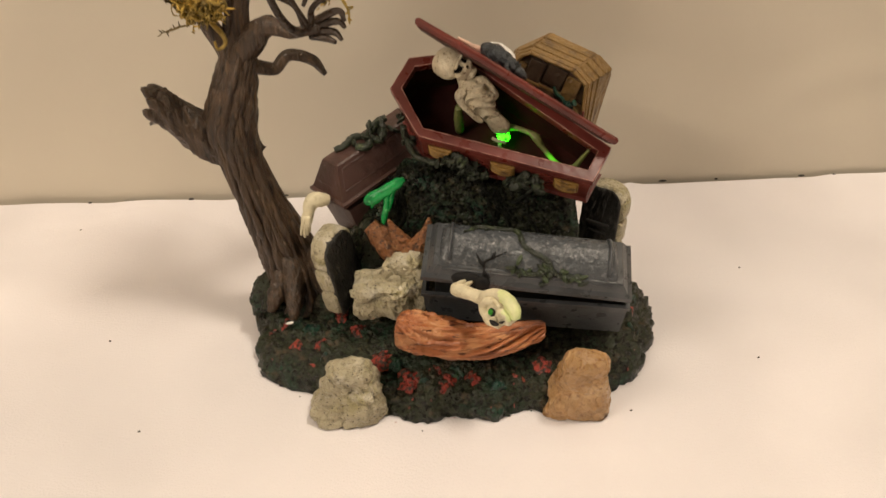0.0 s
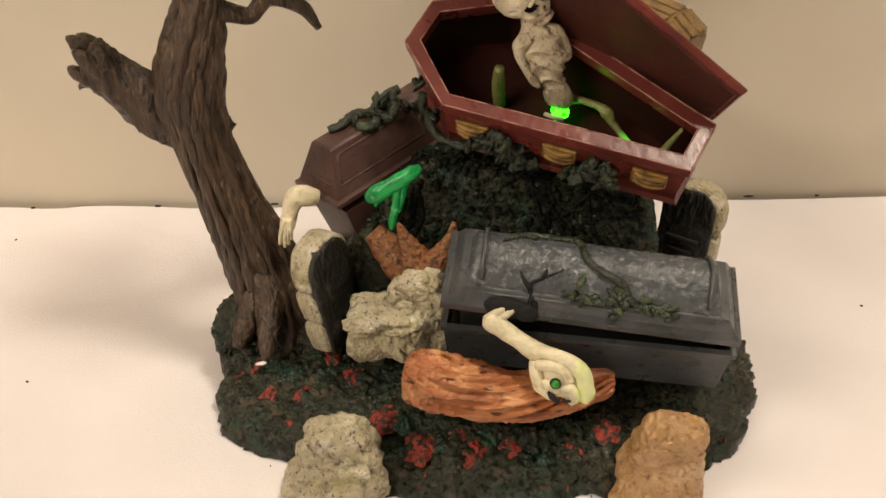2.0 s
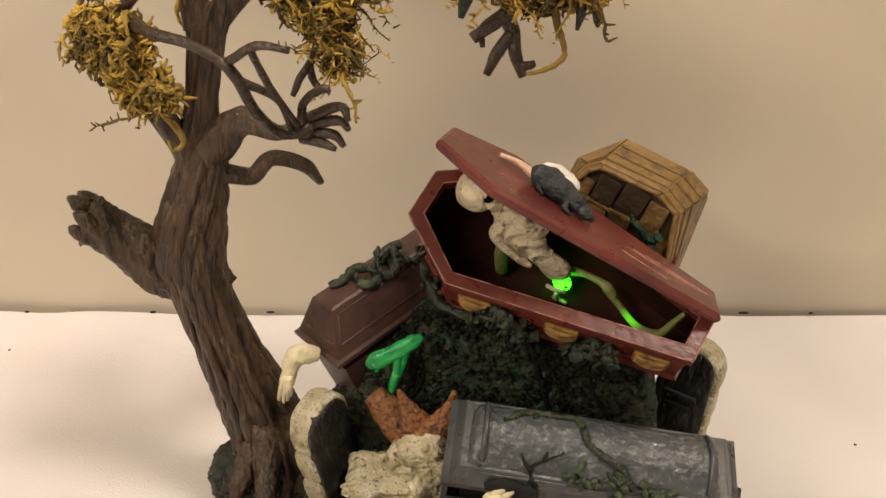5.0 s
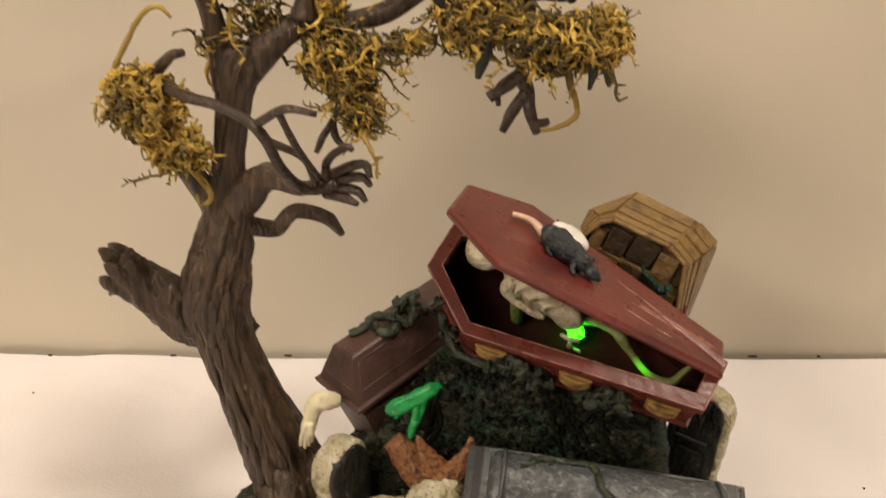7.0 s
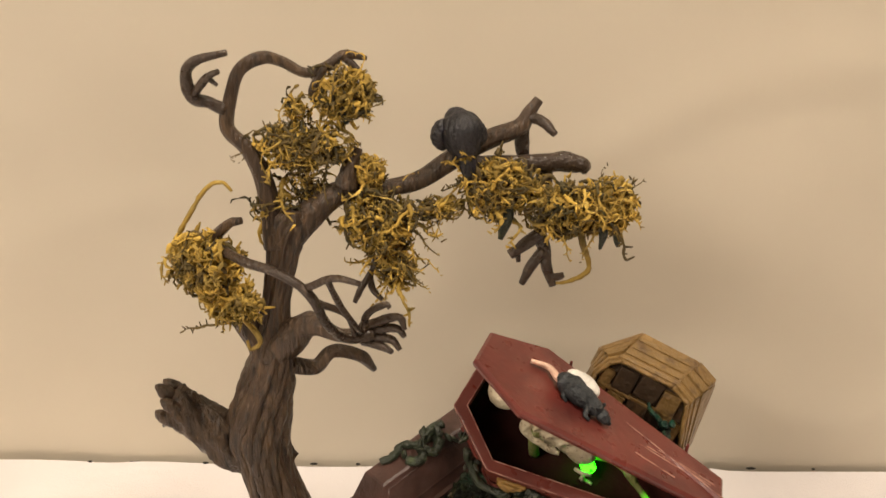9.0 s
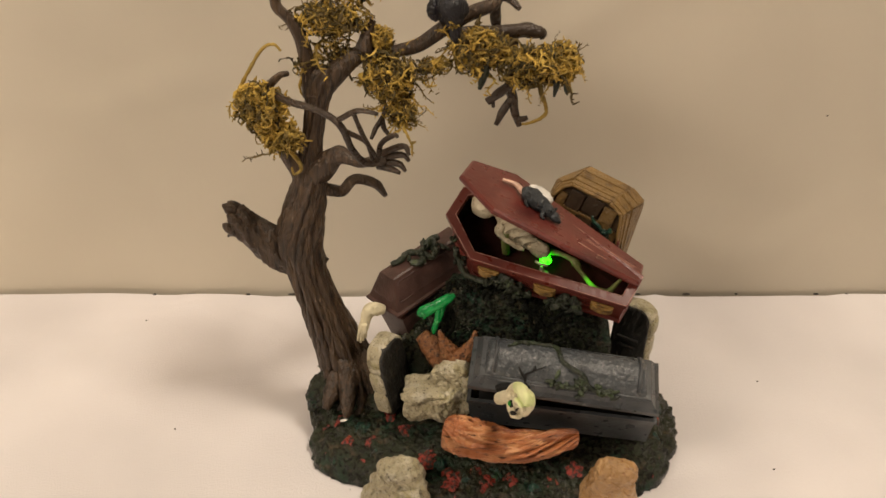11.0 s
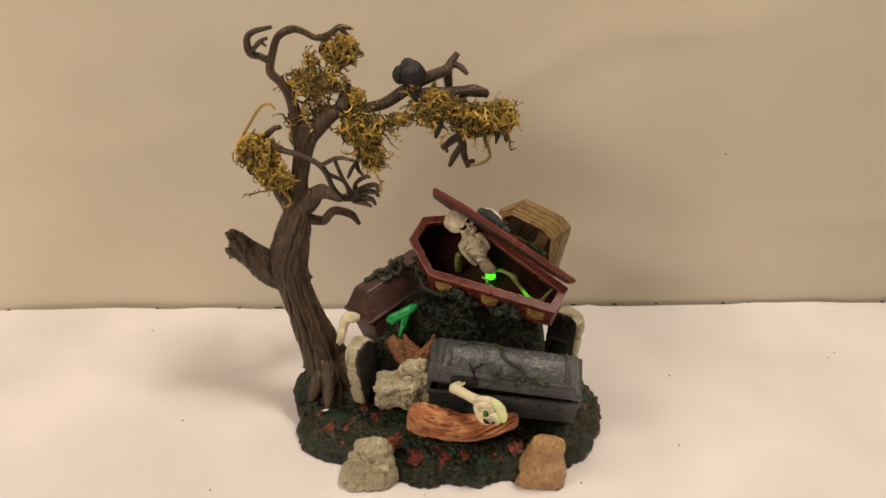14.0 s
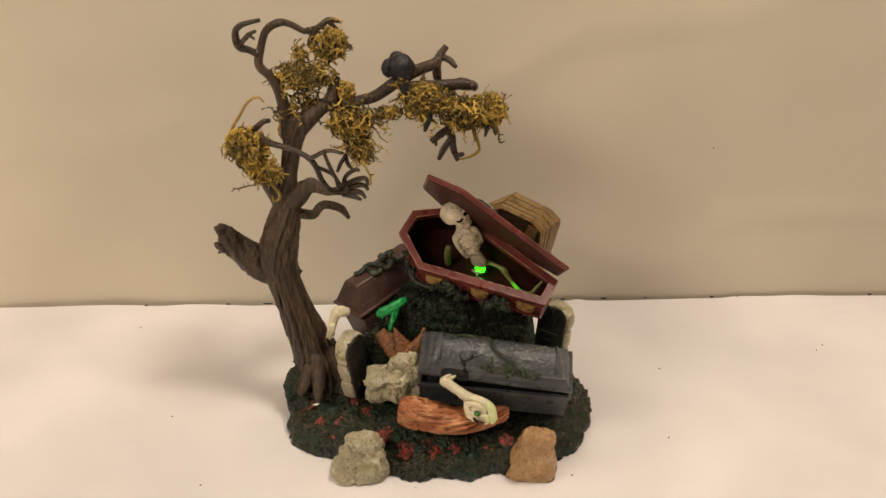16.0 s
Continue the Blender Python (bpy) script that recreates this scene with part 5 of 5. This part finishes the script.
a, b, c, d = Vector((0.0037, 0.0065, 0.0062)), Vector((0.0037, LW - 0.0065, 0.0062)), Vector((0.0080, LW - 0.0105, 0.0150)), Vector((0.0080, 0.0105, 0.0150))
for p, q in ((a, b), (b, c), (c, d), (d, a)):
    bm = bmesh.new()
    tube(bm, [(*p, 0.0005), (*((p + q) / 2), 0.0005), (*q, 0.0005)], 6, 2)
    part("panel_moulding", bm, PLUM, dark)
bm = bmesh.new()
loft(bm, [rect(0.007, 0.0045, LL, LW - 0.004, -0.034), rect(0.003, 0.001, LL, LW - 0.001, -0.0035)])
bevel_all(bm, 0.0005, 0.3)
part("box", bm, PLUM, dark, smooth=False)
# Black slab set in as the shade between lid and box.
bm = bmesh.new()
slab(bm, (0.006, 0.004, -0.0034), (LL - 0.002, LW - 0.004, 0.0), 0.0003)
part("shade_slab", bm, BLACK, dark, "black slab for the shade under the lid")

# glowing green claw reaching out of the brown coffin
bm = bmesh.new()
tube(bm, [(-0.0412, 0.012, 0.0872, 0.0012), (-0.0385, 0.0115, 0.0892, 0.0032), (-0.030, 0.0112, 0.0945, 0.0030), (-0.0245, 0.0118, 0.0980, 0.0026), (-0.0212, 0.0122, 0.1000, 0.0012)], 12, 6, lambda u, a: 1 + 0.06 * math.sin(u * 26), flat=0.75)
tube(bm, [(-0.0300, 0.0115, 0.0925, 0.0018), (-0.0308, 0.0108, 0.0855, 0.0015), (-0.0322, 0.0110, 0.0795, 0.0016), (-0.0330, 0.0114, 0.0755, 0.0010)], 10, 5)
tube(bm, [(-0.0270, 0.0118, 0.0950, 0.0016), (-0.0285, 0.0118, 0.0880, 0.0013), (-0.0300, 0.012, 0.0820, 0.0007)], 8, 4)
tube(bm, [(-0.0345, 0.0115, 0.0912, 0.0014), (-0.0370, 0.0105, 0.0880, 0.0012), (-0.0380, 0.0105, 0.0855, 0.0006)], 8, 4)
tagged(link("green_claw", bm, GLOW_SOFT), "glowing green plastic claw reaching over the brown coffin edge", "claw")
bm = bmesh.new()
tube(bm, [(-0.0610, 0.0262, 0.0806, 0.0026), (-0.0640, 0.0250, 0.0822, 0.0038), (-0.0676, 0.0236, 0.0830, 0.0043), (-0.0700, 0.0226, 0.0806, 0.0036), (-0.0714, 0.0217, 0.0766, 0.0030), (-0.0726, 0.0210, 0.0724, 0.0030), (-0.0736, 0.0206, 0.0690, 0.0024), (-0.0740, 0.0204, 0.0668, 0.0010)], 18, 6,
     lambda u, a: 1 + 0.14 * noise.noise(Vector((u * 9, math.cos(a) * 1.5, math.sin(a) * 1.5))), flat=0.8)
for k, (dx, dz) in enumerate(((-0.0030, -0.0118), (-0.0012, -0.0132), (0.0006, -0.0120), (0.0020, -0.0098))):
    tube(bm, [(-0.0716 + dx * 0.4, 0.0192, 0.0764, 0.0011), (-0.0726 + dx * 0.7, 0.0184, 0.0764 + dz * 0.5, 0.0011), (-0.0733 + dx * 0.9, 0.0190, 0.0764 + dz * 0.95, 0.0007)], 9, 4)
tagged(link("claw_bone", bm, BONE_WHITE), "pale bone claw poking out of the brown coffin", "bones")

# ---------------- the golden brown coffin behind ----------------
GOLDEN = pose(0.0560, 0.0500, 0.1245, -10, 22, -22)
crate = thing("wooden_coffin", GOLDEN, "golden brown plank coffin standing upright with a broken front", "coffin", "coffins")


def arch(f, scale, y):
    """The coffin's outline, f of the way from its front rim to its wider back."""
    front = ((-0.0268, -0.034), (-0.0268, 0.0020), (-0.0240, 0.0100), (-0.0200, 0.0138), (0.0050, 0.0153), (0.0140, 0.0115), (0.0216, -0.0095), (0.0250, -0.034))
    rear = ((-0.0280, -0.034), (-0.0280, -0.0060), (-0.0285, 0.0035), (-0.0153, 0.0200), (0.0107, 0.0210), (0.0209, 0.0170), (0.0269, -0.0175), (0.0290, -0.034))
    out = []
    for (x0, z0), (x1, z1) in zip(front, rear):
        x, z = x0 + (x1 - x0) * f, z0 + (z1 - z0) * f
        out.append(Vector((-0.003 + (x + 0.003) * scale, y, -0.008 + (z + 0.008) * scale)))
    return out


bm = bmesh.new()
loft(bm, [arch(0, 0.86, 0.005), arch(0, 0.90, -0.0003), arch(0, 1.0, 0.0), arch(0.06, 1.01, 0.0012), arch(0.12, 0.985, 0.0020), arch(0.97, 1.0, 0.0190), arch(1.0, 0.985, 0.0205), arch(1.0, 0.93, 0.0235)])
bevel_all(bm, 0.0004, 0.25)
part("shell", bm, CRATE, crate, smooth=False)
bm = bmesh.new()
loft(bm, [arch(0, 0.865, 0.0022), arch(0, 0.865, 0.0045)])
part("front_panel", bm, CRATE_IN, crate, "dark broken front panel", smooth=False)
for x0, x1, z0, z1, tilt, mat in ((-0.0225, -0.0175, -0.018, 0.0060, 2, CRATE), (-0.0165, -0.0080, -0.001, 0.0100, -2, CRATE_IN), (-0.0070, 0.0030, 0.0010, 0.0115, 3, CRATE_IN), (0.0040, 0.0120, -0.0030, 0.0100, -3, CRATE),
                                  (-0.0165, -0.0085, -0.0140, -0.0025, 4, CRATE), (-0.0070, 0.0020, -0.0150, -0.0010, -2, CRATE_IN), (0.0125, 0.0172, -0.020, -0.0010, 3, CRATE), (-0.018, 0.011, -0.0022, -0.0002, -3, CRATE)):
    bm = bmesh.new()
    slab(bm, (-(x1 - x0) / 2, -0.0012, -(z1 - z0) / 2), ((x1 - x0) / 2, 0.0012, (z1 - z0) / 2), 0.0005, pose((x0 + x1) / 2 - 0.001, 0.0016, (z0 + z1) / 2, 0, tilt, 0))
    part("plank", bm, mat, crate, smooth=False)
rim_front = arch(0, 0.93, -0.0006)
for p, q in zip(rim_front[:-1], rim_front[1:]):
    bm = bmesh.new()
    tube(bm, [(*(p + (q - p) * u), 0.0010 + 0.0004 * noise.noise((p + (q - p) * u) * 300)) for u in [i / 8 for i in range(9)]], 6, 1)
    part("front_moulding", bm, CRATE, crate)
rc = random.Random(15)
for f0, f1 in ((0.10, 0.33), (0.345, 0.62), (0.635, 0.96)):
    for i in range(1, 6):
        bm = bmesh.new()
        low, high = f0 + rc.uniform(0, 0.04), f1 - rc.uniform(0, 0.05)
        tuck, lift = rc.uniform(0.01, 0.06), rc.uniform(1.018, 1.042)
        loops = []
        for scale in (0.98, lift):
            a, b = arch(low, scale, 0.020 * low + 0.0005), arch(high, scale, 0.020 * high + 0.0005)
            p0, p1, q0, q1 = a[i], a[i + 1], b[i], b[i + 1]
            loops.append([p0.lerp(p1, tuck), p0.lerp(p1, 1 - tuck), q0.lerp(q1, 1 - tuck), q0.lerp(q1, tuck)])
        loft(bm, loops)
        bevel_all(bm, 0.0003, 0.3)
        part("plank", bm, CRATE, crate, smooth=False)
bm = bmesh.new()
for k in range(9):
    a, s = k * 2.4, 0.5 + 0.11 * k
    blob(bm, (0.0105 + 0.0024 * math.cos(a) * s, -0.0040 - 0.0012 * math.sin(a) * s, 0.0005 - 0.0017 * k), (0.0036 * s, 0.0016, 0.0012), (20, 28 * math.cos(a), 40 * math.sin(a)), 0.0006, 320, 3)
tube(bm, [(0.0100, -0.003, -0.004, 0.0014), (0.0050, -0.0035, -0.0005, 0.0012), (0.0015, -0.0035, 0.0005, 0.0011), (-0.0010, -0.003, 0.0030, 0.0006)], 8, 4)
part("ivy", bm, GREEN_LEAF, crate, "dark green ivy sprig")

# ---------------- vines over the mound and coffins ----------------
def wild_vine(rows, r, label="dark painted vine"):
    bm = bmesh.new()
    tube(bm, [(*p, r * 1.25) for p in rows], 12, 7, lambda u, a: 1 + 0.45 * noise.noise(Vector((u * 14, math.cos(a), math.sin(a) + r * 900))))
    tagged(link("vine", bm, VINE), label, "vine", "vines")


def in_box(x, y, z):
    return tuple(BOX @ Vector((x, y, z)))


def in_dark(x, y, z):
    return tuple(DARK @ Vector((x, y, z)))


wild_vine([in_dark(0.016, 0.020, 0.019), in_dark(0.022, 0.018, 0.0198), in_dark(0.028, 0.020, 0.0200), in_dark(0.034, 0.014, 0.020), in_dark(0.041, 0.016, 0.022), in_dark(0.046, 0.012, 0.024)], 0.0014, "dark vine over the brown coffin lid")
wild_vine([in_dark(0.024, 0.012, 0.019), in_dark(0.028, 0.008, 0.0185), in_dark(0.033, 0.010, 0.0195), in_dark(0.036, 0.007, 0.018), in_dark(0.041, 0.009, 0.021)], 0.0016, "dark vine over the brown coffin lid")
wild_vine([in_box(0.012, -0.020, -0.010), in_box(0.014, -0.022, -0.018), in_box(0.022, -0.026, -0.023), in_box(0.034, -0.025, -0.021), in_box(0.044, -0.0225, -0.014), in_box(0.050, -0.0215, -0.018), in_box(0.054, -0.0205, -0.024)], 0.0013, "dark vine along the red coffin side")
wild_vine([in_box(0.066, -0.018, -0.026), in_box(0.072, -0.0175, -0.018), in_box(0.078, -0.0165, -0.013), in_box(0.083, -0.0155, -0.017)], 0.0012, "dark vine along the red coffin side")


def leaf_spray(points, count, seed, spread, label):
    r = random.Random(seed)
    bm = bmesh.new()
    for _ in range(count):
        c = Vector(r.choice(points)) + Vector((r.gauss(0, spread), r.gauss(0, spread * 0.4), r.gauss(0, spread * 0.6)))
        blob(bm, tuple(c), (r.uniform(0.0018, 0.0040), r.uniform(0.0006, 0.0011), r.uniform(0.0012, 0.0024)), (r.uniform(-60, 60), r.uniform(-60, 60), r.uniform(0, 180)), 0.0005, 420, 2)
    tagged(link("vine_leaves", bm, VINE), label, "leaves", kind="stuff")


leaf_spray([in_box(0.038, -0.0245, -0.016), in_box(0.044, -0.0235, -0.013), in_box(0.048, -0.0225, -0.018), in_box(0.052, -0.022, -0.022)], 60, 1, 0.0026, "dark green leaves on the red coffin side")
leaf_spray([in_box(0.078, -0.0165, -0.013), in_box(0.082, -0.0160, -0.017), in_box(0.072, -0.0175, -0.020)], 40, 2, 0.0022, "dark green leaves on the red coffin side")
leaf_spray([in_dark(0.033, 0.010, 0.021), in_dark(0.040, 0.012, 0.022), in_dark(0.026, 0.016, 0.0205), in_dark(0.044, 0.010, 0.021), in_box(0.006, -0.016, -0.014), in_box(0.014, -0.023, -0.020)], 26, 3, 0.0022, "dark green leaves between the brown and red coffins")
r = random.Random(21)
bm = bmesh.new()
for i in range(16):
    x = r.uniform(-0.035, 0.045)
    y = r.uniform(0.002, 0.03)
    rows = []
    for k in range(6):
        rows.append((x, y, ground(x, y) + 0.0008, 0.0010))
        x, y = x + r.gauss(0, 0.007), y + r.gauss(-0.001, 0.003)
    tube(bm, rows, 6, 4, mat=0)
for i in range(1300):
    x, y = r.uniform(-0.04, 0.060), r.uniform(0.0, 0.034)
    blob(bm, (x, y, ground(x, y) + r.uniform(0.0, 0.003)), (r.uniform(0.0010, 0.0024), r.uniform(0.0006, 0.0015), 0.0007), (r.uniform(-60, 60), r.uniform(-60, 60), r.uniform(0, 180)), level=1)
tagged(link("ground_vines", bm, MOUND), "tangle of vines and leaves on the mound under the red coffin, darkened for its shade", "vines", kind="stuff")


# ---------------- movement ----------------
OPEN = ((0.0, 14), (0.5, 19), (1.0, 23), (1.5, 26), (2.0, 28), (2.5, 28), (3.0, 26), (3.5, 22), (4.0, 19), (4.5, 12), (5.0, 6), (5.5, 2), (6.0, 0), (9.0, 0), (12.0, 0), (12.3, 3), (12.6, 8.5), (13.0, 12.5), (13.5, 16), (14.0, 18), (14.5, 20), (15.0, 22), (15.5, 23), (16.0, 24))
REACH = ((0.0, 30), (0.5, 45), (1.0, 60), (1.5, 70), (2.0, 78), (2.5, 81), (3.0, 80), (3.5, 76), (4.0, 66), (4.5, 48), (5.0, 28), (5.5, 10), (6.0, 0), (9.0, -2), (12.0, 0), (12.3, 4), (12.7, 12), (13.2, 25), (13.5, 35), (14.0, 50), (14.5, 60), (15.0, 68), (15.5, 75), (16.0, 80))


def motions():
    back_to_box = BOX.inverted()
    walk(lid, [(t, back_to_box @ lid_world(a)) for t, a in OPEN])
    walk(rat, [(t, lid_world(a)) for t, a in OPEN])
    walk(skeleton, [(t, BOX @ Matrix.Translation(HIP) @ Matrix.Rotation(radians(9 * (1 - a / 24.0)), 4, "Z") @ Matrix.Rotation(radians(-30 * (1 - a / 24.0)), 4, "Y")) for t, a in OPEN])
    walk(arm, [(t, arm_world(a)) for t, a in REACH])


motions()
